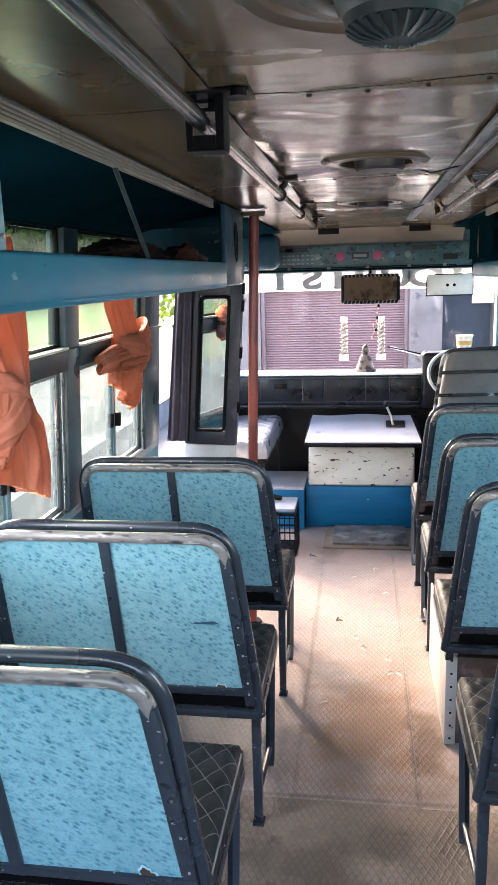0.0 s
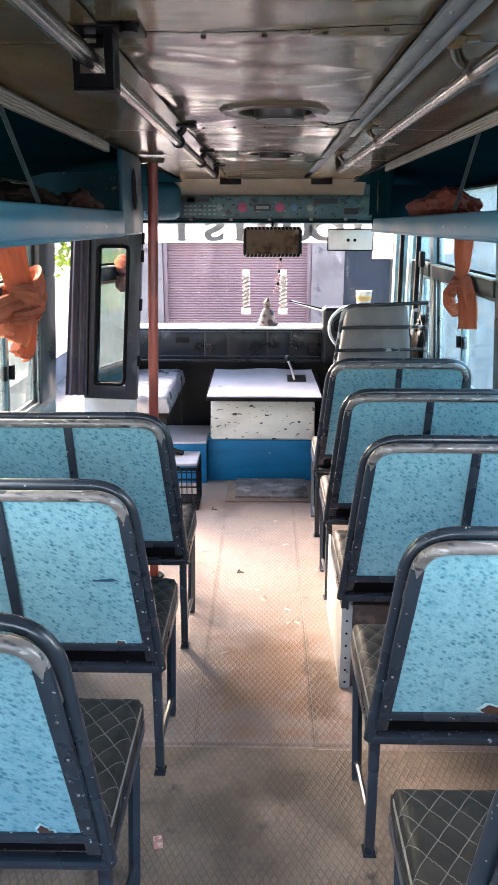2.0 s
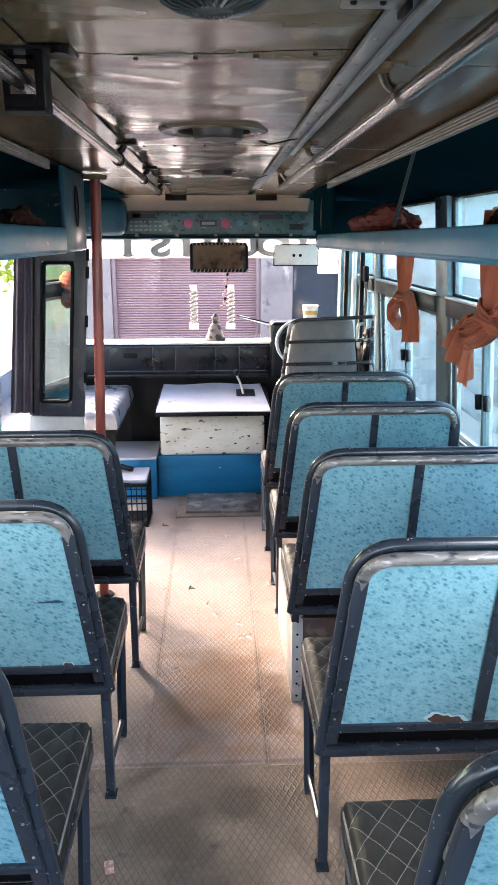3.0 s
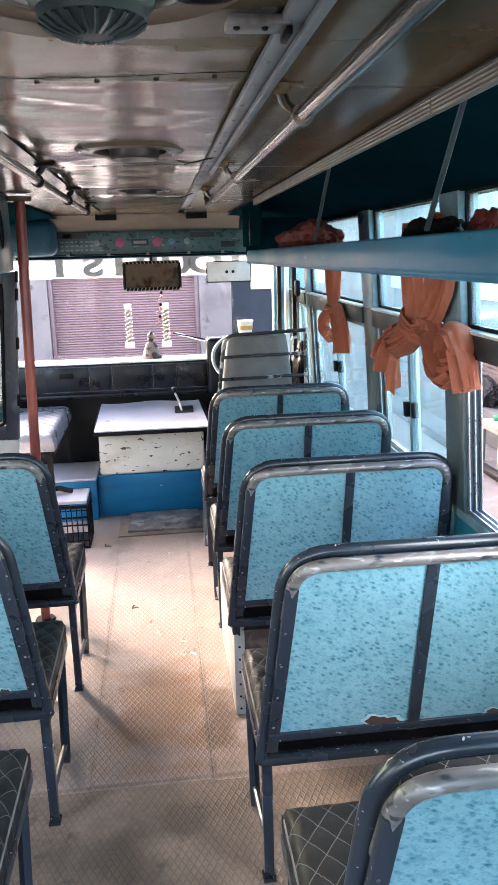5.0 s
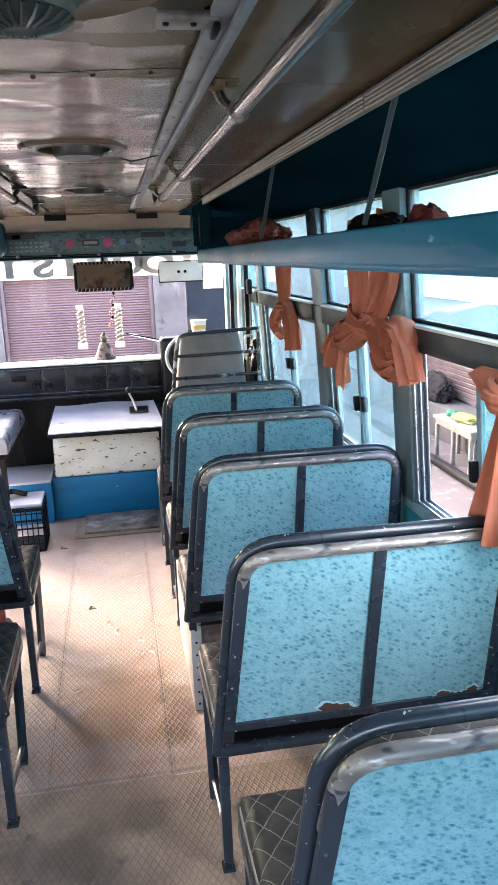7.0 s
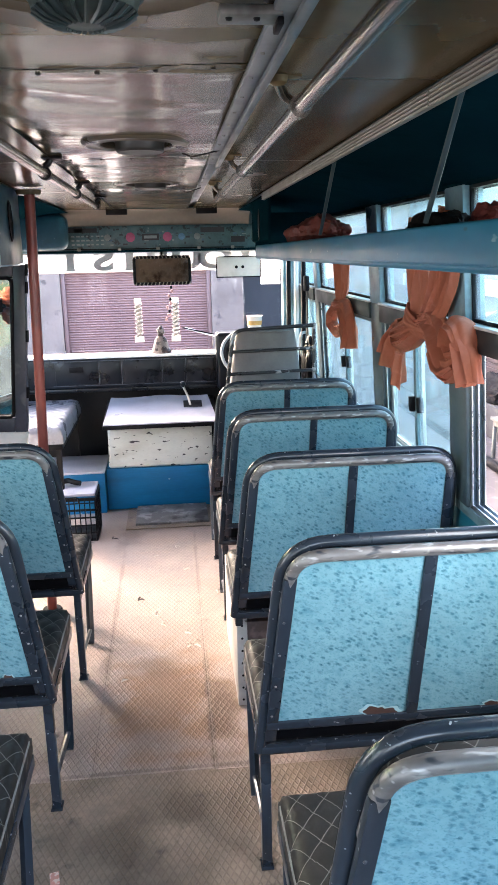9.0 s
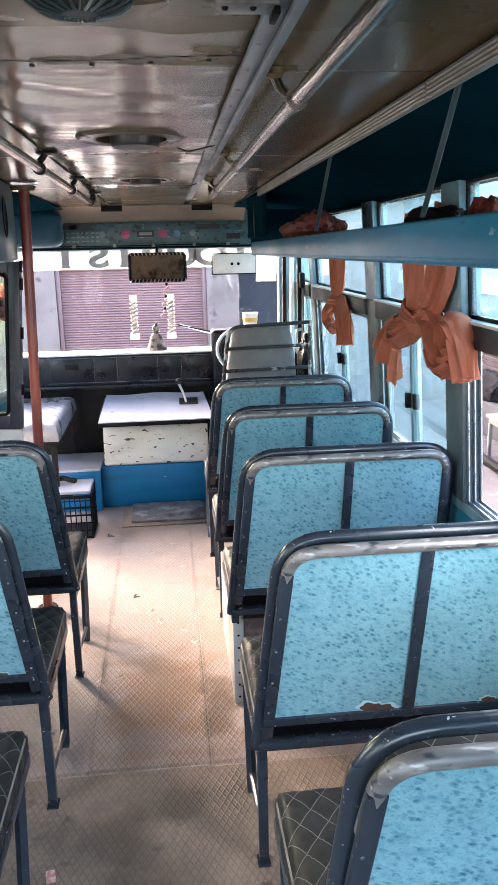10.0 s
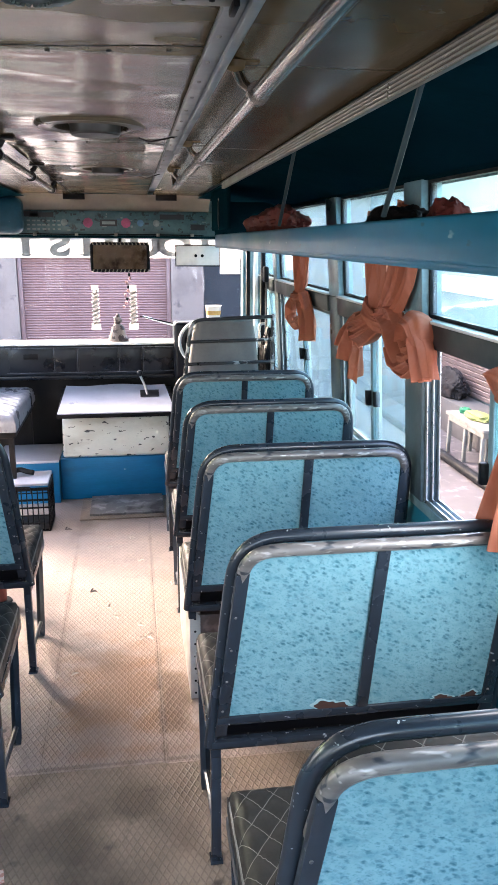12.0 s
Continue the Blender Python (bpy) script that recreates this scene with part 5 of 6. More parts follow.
def drape(rows, inward, folds=6, seed=0.0, n=52, m=200):
    """Gathered cloth along a line on the wall. rows: (y, z, half width, half depth, fold depth)."""
    rows = smooth(rows, n)
    bm, rings = B(), []
    for k, (y, z, w, d, p) in enumerate(rows):
        a, b = rows[max(k - 1, 0)], rows[min(k + 1, n - 1)]
        t = Vector((b[0] - a[0], b[1] - a[1])).normalized()
        side = Vector((-t.y, t.x))
        ring = []
        for j in range(m):
            ang = 2 * math.pi * j / m
            u = math.cos(ang)
            warp = u + 0.20 * math.sin(2.6 * u + seed + 2 * z)
            fold = 0.95 * p * (math.sin(folds * 2.1 * warp + seed + 1.2 * math.sin(6 * z + seed)) + 0.50 * math.sin(folds * 4.6 * warp + 2 * seed + 5 * z) + 0.16 * math.sin(folds * 9.5 * warp + seed + 9 * z))
            x = inward * (0.42 * d * math.sin(ang) + 0.25 * d + fold * (1 - 0.92 * u ** 4))
            e = w * (u + 0.05 * math.sin(9 * z + seed + ang))
            hem = 0.004 * math.sin(folds * 2.6 * warp + seed) if k == n - 1 else 0.0
            ring.append(bm.verts.new((x, y + side.x * e + t.x * hem, z + side.y * e + t.y * hem)))
        rings.append(ring)
    for a, b in zip(rings, rings[1:]):
        for j in range(m):
            bm.faces.new((a[j], a[(j + 1) % m], b[(j + 1) % m], b[j]))
    return bm


def wrap(y, z, w, d, height, tilt, seed=0.0, n=64, m=60):
    """A band of creased cloth wound round the gathered neck."""
    bm, rings = B(), []
    for k in range(n):
        a = 2 * math.pi * k / n
        out = Vector((d * math.sin(a), w * math.cos(a), 0))
        c = Vector((0, y, z + tilt * math.cos(a))) + out
        o = Vector((math.sin(a), math.cos(a), 0))
        h = height * (1 + 0.25 * math.sin(a + seed))
        ring = []
        for j in range(m):
            b = 2 * math.pi * j / m
            r = 1 + 0.17 * math.sin(4 * b + seed + 3.0 * math.sin(a + seed)) + 0.10 * math.sin(9 * b + 3 * a) + 0.05 * math.sin(17 * b + 5 * a)
            ring.append(bm.verts.new(c + o * 0.020 * math.cos(b) * r + Vector((0, 0, h * math.sin(b) * r))))
        rings.append(ring)
    for k in range(n):
        a, b = rings[k], rings[(k + 1) % n]
        for j in range(m):
            bm.faces.new((a[j], a[(j + 1) % m], b[(j + 1) % m], b[j]))
    return bm


def curtain(x, label, pieces, wraps):
    c = thing("curtain", (x, 0, 0), label, "curtain", "tied curtains")
    inward = -1 if x > 0.3 else 1
    for name, rows, folds, seed in pieces:
        part(name, drape(rows, inward, folds, seed), CLOTH, c, "", True, 179)
    for w in wraps:
        part("knot", wrap(*w), CLOTH, c, "", True, 179)
    return c


curtain(-0.735, "orange cloth curtain tied in a knot with flared end", [
    ("cloth", [(2.45, 1.83, 0.18, 0.025, 0.016), (2.48, 1.66, 0.18, 0.03, 0.018), (2.52, 1.52, 0.13, 0.035, 0.016), (2.52, 1.43, 0.10, 0.06, 0.010), (2.49, 1.37, 0.095, 0.07, 0.008), (2.48, 1.30, 0.08, 0.06, 0.006)], 5, 0.4),
    ("tail", [(2.49, 1.36, 0.09, 0.05, 0.010), (2.53, 1.285, 0.135, 0.04, 0.018), (2.545, 1.215, 0.19, 0.035, 0.024), (2.535, 1.15, 0.23, 0.03, 0.025), (2.51, 1.09, 0.25, 0.03, 0.024)], 5, 1.7)],
    [(2.49, 1.335, 0.086, 0.046, 0.054, 0.045, 0.5), (2.50, 1.395, 0.088, 0.044, 0.046, -0.048, 2.0)])
curtain(-0.735, "orange cloth curtain bunched and knotted short", [
    ("cloth", [(3.58, 1.83, 0.20, 0.025, 0.016), (3.60, 1.66, 0.205, 0.03, 0.018), (3.64, 1.55, 0.16, 0.035, 0.016), (3.70, 1.47, 0.11, 0.045, 0.011), (3.76, 1.40, 0.10, 0.05, 0.009)], 4, 2.4),
    ("tail", [(3.84, 1.40, 0.11, 0.05, 0.010), (3.74, 1.36, 0.14, 0.045, 0.016), (3.66, 1.30, 0.18, 0.04, 0.022), (3.60, 1.25, 0.18, 0.035, 0.026), (3.57, 1.215, 0.14, 0.03, 0.026)], 5, 0.7),
    ("fold", [(3.94, 1.42, 0.06, 0.07, 0.008), (3.82, 1.36, 0.075, 0.09, 0.010), (3.66, 1.355, 0.065, 0.08, 0.012), (3.48, 1.365, 0.045, 0.06, 0.010)], 3, 1.9),
    ("loose_end", [(3.62, 1.39, 0.05, 0.06, 0.006), (3.46, 1.385, 0.055, 0.05, 0.006), (3.36, 1.38, 0.045, 0.04, 0.006), (3.30, 1.375, 0.04, 0.03, 0.005)], 3, 0.2)],
    [(3.76, 1.405, 0.19, 0.055, 0.036, -0.045, 1.1), (3.80, 1.44, 0.15, 0.055, 0.038, 0.04, 0.2)])
curtain(1.35, "narrow orange cloth curtain tied in a loop", [
    ("cloth", [(4.45, 1.83, 0.17, 0.025, 0.016), (4.456, 1.63, 0.175, 0.03, 0.018), (4.46, 1.52, 0.14, 0.03, 0.016), (4.468, 1.44, 0.07, 0.04, 0.008), (4.468, 1.40, 0.08, 0.04, 0.008)], 4, 0.9),
    ("loop", [(4.40, 1.415, 0.032, 0.06, 0.007), (4.55, 1.40, 0.038, 0.06, 0.007), (4.66, 1.355, 0.040, 0.06, 0.007), (4.66, 1.29, 0.040, 0.06, 0.007), (4.54, 1.262, 0.035, 0.06, 0.006), (4.44, 1.285, 0.035, 0.05, 0.006)], 3, 0.3),
    ("tail", [(4.42, 1.41, 0.05, 0.05, 0.008), (4.32, 1.375, 0.085, 0.045, 0.014), (4.26, 1.30, 0.115, 0.04, 0.020), (4.25, 1.205, 0.14, 0.035, 0.022)], 5, 2.1)],
    [(4.46, 1.42, 0.08, 0.038, 0.022, 0.0, 1.1)])
curtain(1.35, "orange cloth curtain knotted to its neighbour", [
    ("cloth", [(3.18, 1.83, 0.085, 0.025, 0.016), (3.165, 1.64, 0.088, 0.03, 0.018), (3.155, 1.53, 0.10, 0.035, 0.015), (3.12, 1.45, 0.085, 0.05, 0.010), (3.12, 1.40, 0.08, 0.05, 0.008)], 4, 0.1),
    ("lobe", [(3.02, 1.452, 0.035, 0.06, 0.006), (3.10, 1.425, 0.050, 0.08, 0.010), (3.19, 1.392, 0.062, 0.10, 0.012), (3.28, 1.370, 0.060, 0.10, 0.012), (3.37, 1.375, 0.040, 0.07, 0.008)], 5, 2.8),
    ("tail", [(3.32, 1.395, 0.05, 0.05, 0.009), (3.39, 1.355, 0.08, 0.045, 0.016), (3.45, 1.285, 0.125, 0.04, 0.024), (3.49, 1.220, 0.155, 0.035, 0.028)], 5, 1.2)],
    [(3.11, 1.445, 0.095, 0.05, 0.028, 0.035, 1.7)])
curtain(1.35, "orange cloth curtain twisted into a loose loop", [
    ("cloth", [(2.84, 1.83, 0.135, 0.025, 0.016), (2.88, 1.635, 0.13, 0.03, 0.019), (2.92, 1.555, 0.10, 0.035, 0.016), (2.99, 1.49, 0.065, 0.045, 0.010), (3.05, 1.45, 0.045, 0.05, 0.007)], 4, 2.7),
    ("swag", [(3.05, 1.455, 0.04, 0.06, 0.008), (2.95, 1.435, 0.070, 0.05, 0.016), (2.88, 1.39, 0.080, 0.05, 0.021), (2.81, 1.335, 0.070, 0.05, 0.020), (2.75, 1.30, 0.040, 0.045, 0.014)], 5, 0.5),
    ("fold", [(2.90, 1.36, 0.03, 0.08, 0.007), (2.82, 1.315, 0.035, 0.09, 0.010), (2.75, 1.315, 0.04, 0.09, 0.012), (2.69, 1.345, 0.03, 0.07, 0.008)], 3, 1.4),
    ("loop", [(2.82, 1.39, 0.024, 0.07, 0.007), (2.79, 1.435, 0.027, 0.08, 0.008), (2.74, 1.47, 0.030, 0.09, 0.010), (2.68, 1.462, 0.030, 0.09, 0.010), (2.65, 1.42, 0.028, 0.08, 0.008), (2.68, 1.38, 0.026, 0.07, 0.008), (2.76, 1.365, 0.025, 0.07, 0.007)], 2, 2.2),
    ("tail", [(2.67, 1.42, 0.035, 0.08, 0.009), (2.645, 1.37, 0.045, 0.06, 0.016), (2.62, 1.29, 0.055, 0.04, 0.020)], 5, 0.8)],
    [])
curtain(1.315, "orange cloth curtain hanging in pleats", [
    ("cloth", [(1.68, 1.83, 0.13, 0.025, 0.010), (1.72, 1.62, 0.12, 0.03, 0.012), (1.84, 1.46, 0.08, 0.035, 0.010), (1.95, 1.36, 0.05, 0.04, 0.006)], 5, 1.9),
    ("tail", [(1.94, 1.36, 0.05, 0.032, 0.006), (1.94, 1.30, 0.06, 0.032, 0.010), (1.95, 1.17, 0.10, 0.036, 0.018), (1.97, 1.005, 0.15, 0.04, 0.026)], 5, 0.2),
    ("ear", [(1.95, 1.37, 0.03, 0.035, 0.006), (2.03, 1.375, 0.045, 0.03, 0.006), (2.10, 1.385, 0.035, 0.025, 0.005), (2.15, 1.39, 0.012, 0.02, 0.003)], 2, 1.0)],
    [(1.95, 1.36, 0.07, 0.045, 0.028, 0.01, 1.1)])

# bundles in the racks
def bundle(at, size, m, label, seed, category="cloth"):
    bm = B()
    bmesh.ops.create_icosphere(bm, subdivisions=5, radius=1.0)
    for v in bm.verts:
        p = v.co.copy()
        k = 1 + 0.28 * noise.noise(p * 1.7 + Vector((seed, 0, 0))) + 0.14 * abs(noise.noise(p * 5 + Vector((0, seed, 0)))) + 0.05 * noise.noise(p * 13)
        v.co = Vector((p.x * size[0] * k, p.y * size[1] * k, max(p.z * k, -0.72) * size[2]))
    ob = tagged(part(category.replace(" ", "_"), bm, m), label, category)
    ob.matrix_basis = Matrix.Translation((at[0], at[1], at[2] + 0.72 * size[2]))
    return ob


bundle((1.12, 4.0, 1.678), (0.13, 0.42, 0.105), REDCLOTH, "crumpled red-orange cloth bundle in the luggage rack", 3)
bundle((1.20, 2.55, 1.678), (0.08, 0.22, 0.075), DARKCLOTH, "dark cloth bag in the luggage rack", 5, "bag")
bundle((1.20, 2.20, 1.678), (0.06, 0.075, 0.075), REDCLOTH, "small orange cloth bundle in the luggage rack", 8)
bundle((-0.50, 3.02, 1.678), (0.16, 0.34, 0.095), DARKCLOTH, "dark rumpled clothes in the luggage rack", 9)
bundle((-0.36, 3.28, 1.678), (0.09, 0.13, 0.085), mat("brown_cloth", (0.05, 0.018, 0.012), 0.85), "brown cloth bundle in the luggage rack", 11)
bundle((-0.55, 1.60, 1.678), (0.12, 0.17, 0.085), DARKCLOTH, "dark bag in the luggage rack", 12, "bag")

# wire hooks along the top of the rack windows
for y0, n in ((2.52, 5), (3.12, 1), (3.46, 4)):
    hk = thing("wire_hooks", (-0.695, y0, 1.865), "small dark wire hooks hanging over the rack window", "hooks", "rack hooks")
    for k in range(n):
        bm = B()
        tube(bm, [(0.0, 0.022 * k + 0.009 * math.cos(q + 1.7 * k), 0.008 * math.sin(1.9 * k) + 0.010 * math.sin(q + 1.7 * k)) for q in [0.5 + 5.0 * j / 14 for j in range(15)]], 0.0019, 5)
        part("hook", bm, BLACK, hk)

# litter on the floor
rnd = random.Random(7)
for k, (x, y) in enumerate(((0.38, 4.64), (0.26, 4.49), (0.43, 4.28), (-0.01, 4.18), (0.59, 4.0), (0.31, 3.66), (0.43, 3.43), (0.28, 3.75), (0.0, 4.81), (0.19, 3.93), (0.46, 3.45), (0.15, 3.18), (0.42, 3.56))):
    bm = B()
    for turn in (rnd.uniform(-0.6, 0.2), rnd.uniform(0.4, 1.3)):
        w, h = rnd.uniform(0.024, 0.045), rnd.uniform(0.004, 0.008)
        sheet(bm, 5, 2, lambda u, v: (u * w * math.cos(turn) - (v - 0.5) * h * math.sin(turn), u * w * math.sin(turn) + (v - 0.5) * h * math.cos(turn), 0.002 + 0.006 * math.sin(u * 3) * (0.4 + v)))
    sc = tagged(part("paper_scrap", bm, DIRT if k in (8, 9) else PAPER), "small folded scrap of paper litter on the floor", "litter", "floor litter")
    sc.matrix_basis = pose(x, y, 0.0045, 0, 0, rnd.uniform(-60, 60))
wr = thing("wrapper", pose(0.024, 2.19, 0.002, 0, 0, 12), "small pink and white sweet wrapper on the floor", "wrapper")
part("foil", box(B(), -0.013, 0.013, -0.024, 0.024, 0.0005, 0.002), mat("pink_foil", (0.62, 0.30, 0.25), 0.4, 0, [((0.75, 0.6, 0.55), 60.0, 0.52, 0.58)]), wr)

# ---- outside ----
GZ = -0.95
ground = structure("ground", sheet(B(), 40, 40, lambda u, v: (-300 + 600 * u, -300 + 600 * v, GZ)), mat("dusty_ground", (0.068, 0.056, 0.055), 0.9, 0, [((0.06, 0.05, 0.048), 1.2, 0.5, 0.7), ((0.13, 0.105, 0.10), 6.0, 0.56, 0.7)], 0.8, 0.25), "dusty pale street ground", False)
PLASTER = mat("pale_plaster", (0.225, 0.160, 0.132), 0.85, 0, [((0.15, 0.105, 0.085), 1.5, 0.5, 0.72), ((0.11, 0.08, 0.07), 4.0, 0.60, 0.70)], 2.0, 0.16)
GRASS = mat("grass", (0.04, 0.08, 0.014), 0.9, 0, [((0.055, 0.09, 0.018), 0.8, 0.45, 0.7)], 1.0, 0.3)
structure("verge", sheet(B(), 4, 4, lambda u, v: (-120 + 109.5 * u, -60 + 160 * v, GZ + 0.02)), GRASS, "bright green grass field", False)
structure("road", sheet(B(), 4, 4, lambda u, v: (-10.5 + 9.3 * u, -60 + 98 * v, GZ + 0.01)), mat("pale_dust_road", (0.080, 0.082, 0.082), 0.9, 0, [((0.060, 0.062, 0.062), 0.7, 0.5, 0.7), ((0.11, 0.11, 0.108), 3.0, 0.55, 0.7)], 0.8, 0.2, spec=0.05), "pale dusty road beside the bus", False)
bm = B()
box(bm, -3.45, -3.25, -20, 34, GZ, GZ + 0.45)
structure("low_wall", bm, mat("grey_concrete", (0.14, 0.15, 0.165), 0.85, 0, [((0.11, 0.11, 0.105), 1.5, 0.5, 0.72)], 2.0, 0.2), "low pale roadside wall", False)

rnd = np.random.default_rng(5)
count = 60000
cen = np.c_[rnd.uniform(-46, -36, count), rnd.uniform(-10, 170, count), np.zeros(count)]
bend = rnd.uniform(size=count) < 0.12         # the row that closes the road's bend
cen[bend] = np.c_[rnd.uniform(-11.5, -4.5, count), rnd.uniform(39, 44, count), np.zeros(count)][bend]
along = cen[:, 0] + cen[:, 1]
top = 12.0 + 1.8 * np.sin(along * 0.35) * np.sin(along * 0.13 + 1) + 0.8 * np.sin(along * 1.1)
cen[:, 2] = GZ + rnd.uniform(0, 1, count) ** 0.7 * (top + 1.2)
u = rnd.normal(size=(count, 3))
u /= np.linalg.norm(u, axis=1)[:, None]
v = np.cross(u, rnd.normal(size=(count, 3)))
v /= np.linalg.norm(v, axis=1)[:, None]
w = rnd.uniform(0.3, 0.7, (count, 1)) * np.where(bend, 0.45, 1.0)[:, None]
verts = np.stack([cen - u * w, cen - v * w * 0.6, cen + u * w, cen + v * w * 0.6], 1).reshape(-1, 3).tolist()
faces = np.arange(4 * count).reshape(-1, 4).tolist()
me = bpy.data.meshes.new("hedge")
me.from_pydata(verts, [], faces)
LEAF = mat("leaf", (0.045, 0.078, 0.011), 0.7, 0, [((0.072, 0.090, 0.015), 0.4, 0.42, 0.65)], 0.6, 0.2)
n, l = LEAF.node_tree.nodes, LEAF.node_tree.links
thin, both = n.new("ShaderNodeBsdfTranslucent"), n.new("ShaderNodeMixShader")
thin.inputs["Color"].default_value = (0.10, 0.15, 0.02, 1)
both.inputs[0].default_value = 0.45
l.new(n["Principled BSDF"].outputs[0], both.inputs[1])
l.new(thin.outputs[0], both.inputs[2])
l.new(both.outputs[0], n["Material Output"].inputs["Surface"])
me.materials.append(LEAF)
tagged(new("hedge", me), "bright green roadside bushes and trees", "bushes", "", "stuff")

shop = thing("shop_building", (0, 16, GZ), "pale shop front with a closed pinkish-red roller shutter", "building")
bm = B()
box(bm, -2.7, -1.75, 0.0, 4.0, 0, 7.4)
box(bm, 1.25, 1.9, 0.0, 4.0, 0, 7.4)
box(bm, -1.75, 1.25, 0.0, 4.0, 2.35, 7.4)
box(bm, 1.9, 2.9, 0.0, 4.0, 2.5, 7.4)
box(bm, 2.9, 5.36, 0.0, 4.0, 0, 7.4)
part("wall", bm, PLASTER, shop, "", False)
SHUT = mat("shutter_paint", (0.235, 0.114, 0.098), 0.5, 0, [((0.175, 0.086, 0.074), 1.5, 0.5, 0.7)], 3.0, 0.12)
shutter = part("shutter", box(B(), -1.74, 1.24, 0.16, 0.18, 0.0, 2.345), SHUT, shop)
for x in (-1.70, 1.20):
    part("guide_rail", box(B(), x - 0.04, x + 0.04, 0.06, 0.13, 0.0, 2.345, 0.004), mat("rail_brown", (0.17, 0.085, 0.075), 0.5), shop)
slat = None
for k in range(46):
    if slat is None:
        bm = B()
        sheet(bm, 1, 6, lambda u, v: (-1.735 + 2.97 * u, 0.155 - 0.018 * math.sin(math.pi * v), 0.0505 * v))
        slat = part("slat", bm, SHUT, shutter)
    else:
        o = new("slat", slat.data)
        o.parent = shutter
        o.matrix_basis = Matrix.Translation((0, 0, 0.0505 * k))
part("doorway", box(B(), 1.905, 2.895, 0.5, 0.55, 0.0, 2.495), mat("dark_interior", (0.03, 0.03, 0.035), 0.7), shop)

street = thing("roadside_shop", (5.3, 0, GZ), "pale roadside shop wall with roller shutters", "building")
part("wall", box(B(), 0, 4, -14, 15.95, 0, 1.95), mat("blue_grey_wash", (0.112, 0.142, 0.148), 0.85, 0, [((0.068, 0.086, 0.096), 1.5, 0.5, 0.72)], 2.0, 0.12), street, "blue-grey washed lower wall", False)
part("upper_wall", box(B(), 0.01, 4, -14, 15.95, 1.951, 3.55), mat("white_washed_wall", (0.19, 0.215, 0.215), 0.85, 0, [((0.12, 0.14, 0.145), 1.5, 0.5, 0.72)], 2.0, 0.1), street, "", False)
part("ledge", box(B(), -0.10, -0.002, -14, 15.9, 1.92, 2.16, 0.01), WHITE, street, "white painted ledge")
SLATGREY = mat("grey_shutter", (0.11, 0.075, 0.068), 0.5, 0, [((0.08, 0.055, 0.05), 3.0, 0.5, 0.7)], 3.0, 0.15)
for y in (-2, 3.5, 7.1, 10.9):
    sh = part("shutter", box(B(), -0.03, -0.005, y - 1.5, y + 1.5, 0.50, 1.45), SLATGREY, street, "pinkish-grey roller shutter")
    for k in range(13):
        part("slat", box(B(), -0.048, -0.031, y - 1.49, y + 1.49, 0.505 + k * 0.072, 0.563 + k * 0.072, 0.006, 1), SLATGREY, sh)

plinth = structure("plinth", box(B(), 4.86, 5.29, 3.0, 15.4, GZ, -0.48, 0.02), mat("concrete", (0.070, 0.062, 0.058), 0.85, 0, [((0.046, 0.040, 0.037), 1.5, 0.5, 0.72)], 2.0, 0.2), "raised concrete shop platform beside the street")
bundle((5.02, 10.78, -0.48), (0.17, 0.50, 0.23), DARKCLOTH, "black bag lying on the shop platform", 21, "bag")
table = thing("street_table", (4.62, 8.95, GZ), "low pale wooden table standing by the shop platform", "table")
TABLEPAINT = mat("pale_table_paint", (0.17, 0.155, 0.13), 0.6, 0, [((0.11, 0.095, 0.08), 6.0, 0.5, 0.7)], 6.0, 0.2)
part("tabletop", box(B(), -0.19, 0.19, -0.55, 0.55, 0.50, 0.54, 0.006), TABLEPAINT, table)
part("apron", box(B(), -0.165, 0.165, -0.51, 0.51, 0.43, 0.499, 0.004), TABLEPAINT, table)
for x in (-0.15, 0.15):
    for y in (-0.48, 0.0, 0.48):
        part("leg", box(B(), x - 0.022, x + 0.022, y - 0.022, y + 0.022, 0.0, 0.43, 0.004), TABLEPAINT, table)
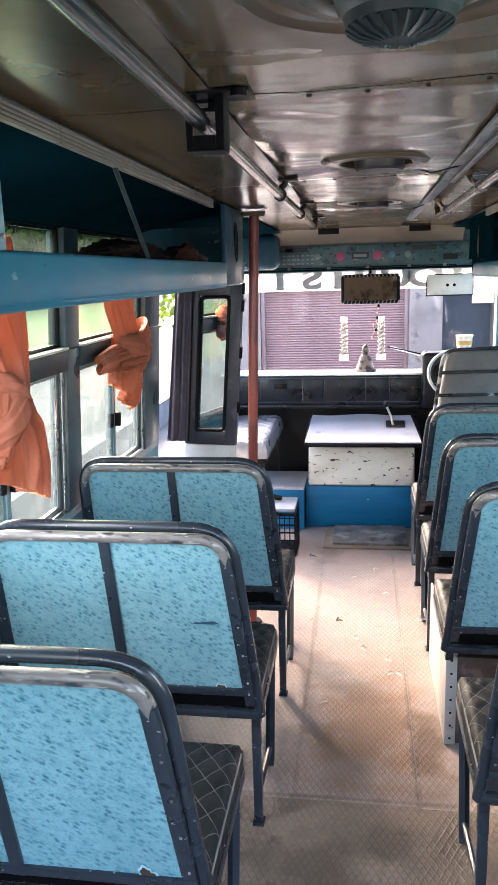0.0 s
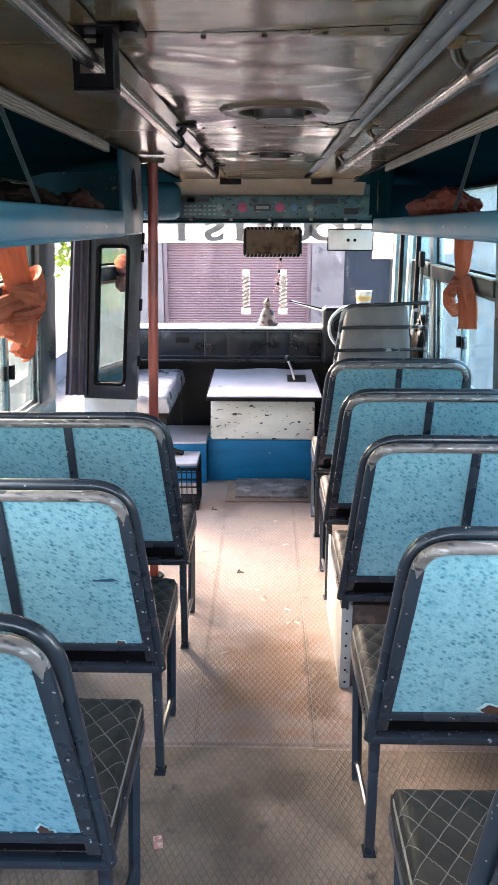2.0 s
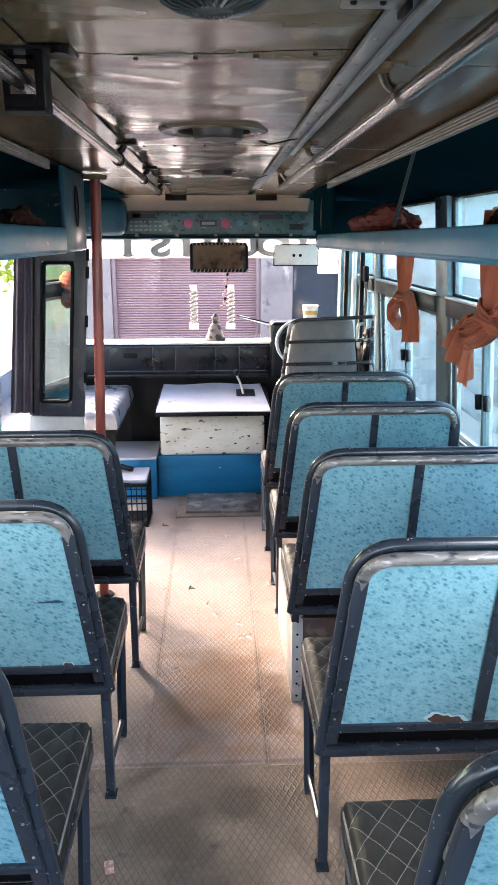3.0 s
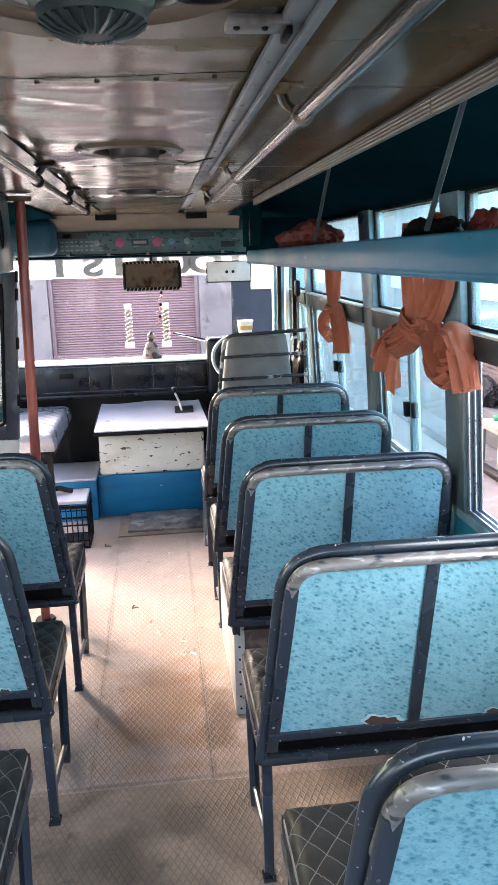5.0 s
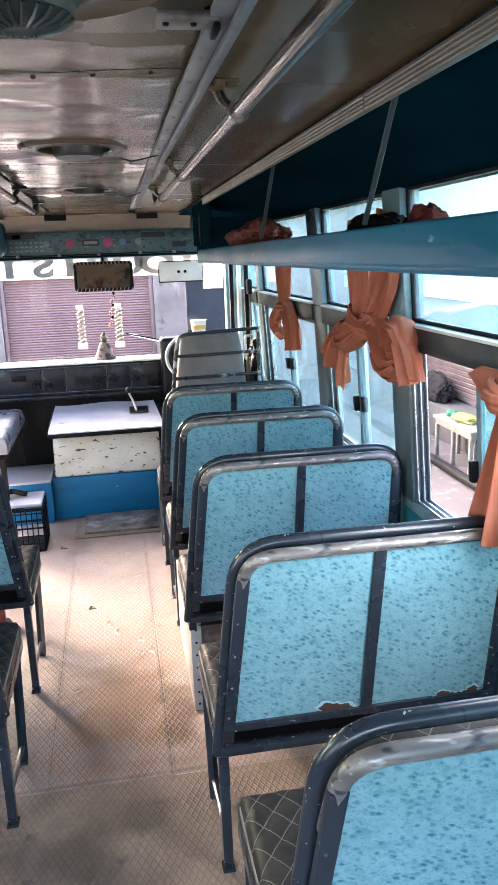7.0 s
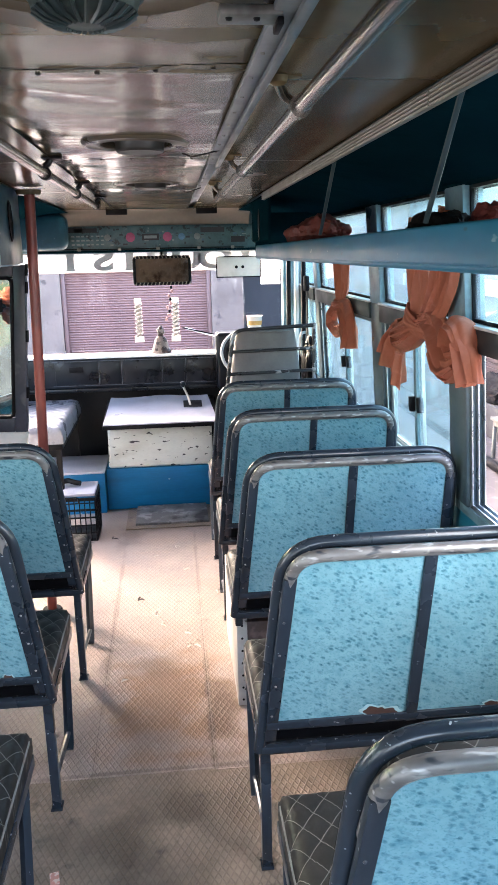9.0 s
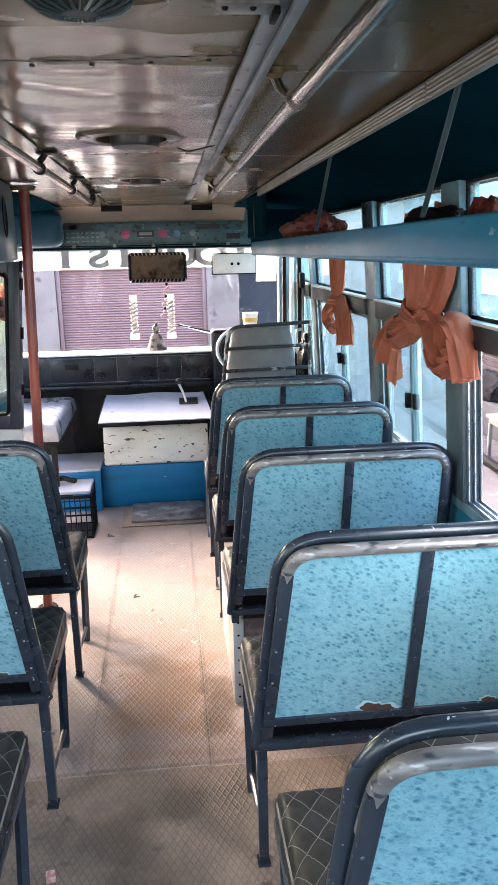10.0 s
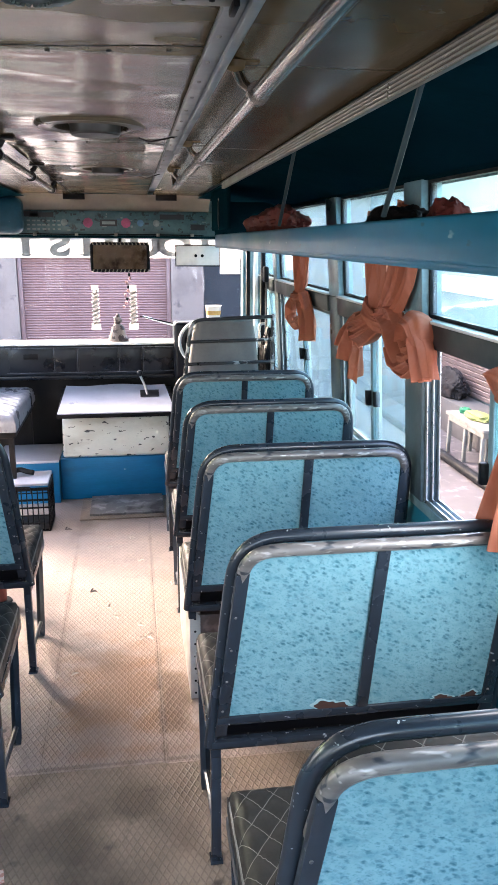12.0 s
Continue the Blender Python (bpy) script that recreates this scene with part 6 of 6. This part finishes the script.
bundle((4.64, 9.0, GZ + 0.54), (0.13, 0.26, 0.045), mat("yellow_sack", (0.15, 0.16, 0.04), 0.8), "pale yellow sack on the street table", 23, "sack")
bundle((4.62, 9.33, GZ + 0.54), (0.07, 0.06, 0.045), mat("green_sack", (0.01, 0.15, 0.06), 0.7), "small green bag on the street table", 27, "bag")
pipe = thing("kerb_pipe", (4.26, 8.8, GZ), "black pipe lying along the street edge", "pipe")
part("pipe", tube(B(), [(-0.02, -4.0, 0.06), (0.02, 4.0, 0.06)], 0.06, 10), BLACK, pipe)

# driver's corner
belt = thing("seat_belt", (1.31, 5.28, 0.85), "black seat belt strap hanging at the driver window post", "seat belt")
part("strap", box(B(), -0.012, -0.008, -0.03, 0.03, 0.0, 0.62, 0.001, 1), BLACK, belt)
part("buckle", box(B(), -0.03, 0.0, -0.04, 0.04, 0.60, 0.70, 0.012), BLACK, belt)
dbag = bundle((1.30, 5.20, 0.80), (0.045, 0.10, 0.20), BLACK, "black bag hanging beside the driver seat", 31, "bag")
for x, y, m, label in ((1.275, 5.90, BLACK, "black rubber window channel at the front pillar"), (1.315, 5.80, WHITE, "pale window channel at the front pillar"), (1.335, 5.62, BLACK, "black window channel of the driver window")):
    ch = thing("window_channel", (x, y, 0.003), label, "window channel", "driver window channels")
    part("channel", box(B(), -0.014, 0.014, -0.02, 0.02, 0.0, 1.70, 0.004), m, ch)
dm = thing("door_handle_loop", (1.30, 5.35, 1.02), "silver grab handle by the driver window", "handle")
part("loop", tube(B(), rounded([(0.02, 0, 0), (-0.03, 0, 0), (-0.03, 0, 0.16), (0.02, 0, 0.16)], 0.03), 0.010, 8), ALU, dm)

# screws along the ceiling joints
screw = None
for y in (1.735, 2.945, 4.155):
    for k in range(5):
        x = 0.13 + 0.095 * k
        if screw is None:
            screw = part("screw", lathe(B(), [(0, -0.003), (0.004, -0.0025), (0.005, 0.001)], 8), BLACK, ceiling)
        else:
            q = new("screw", screw.data)
            q.parent = ceiling
            screw_at = q
        (screw if y == 1.735 and k == 0 else screw_at).matrix_basis = pose(x, y, 2.0 + buckle((x - 0.075) / 0.49 * 0.5, y))
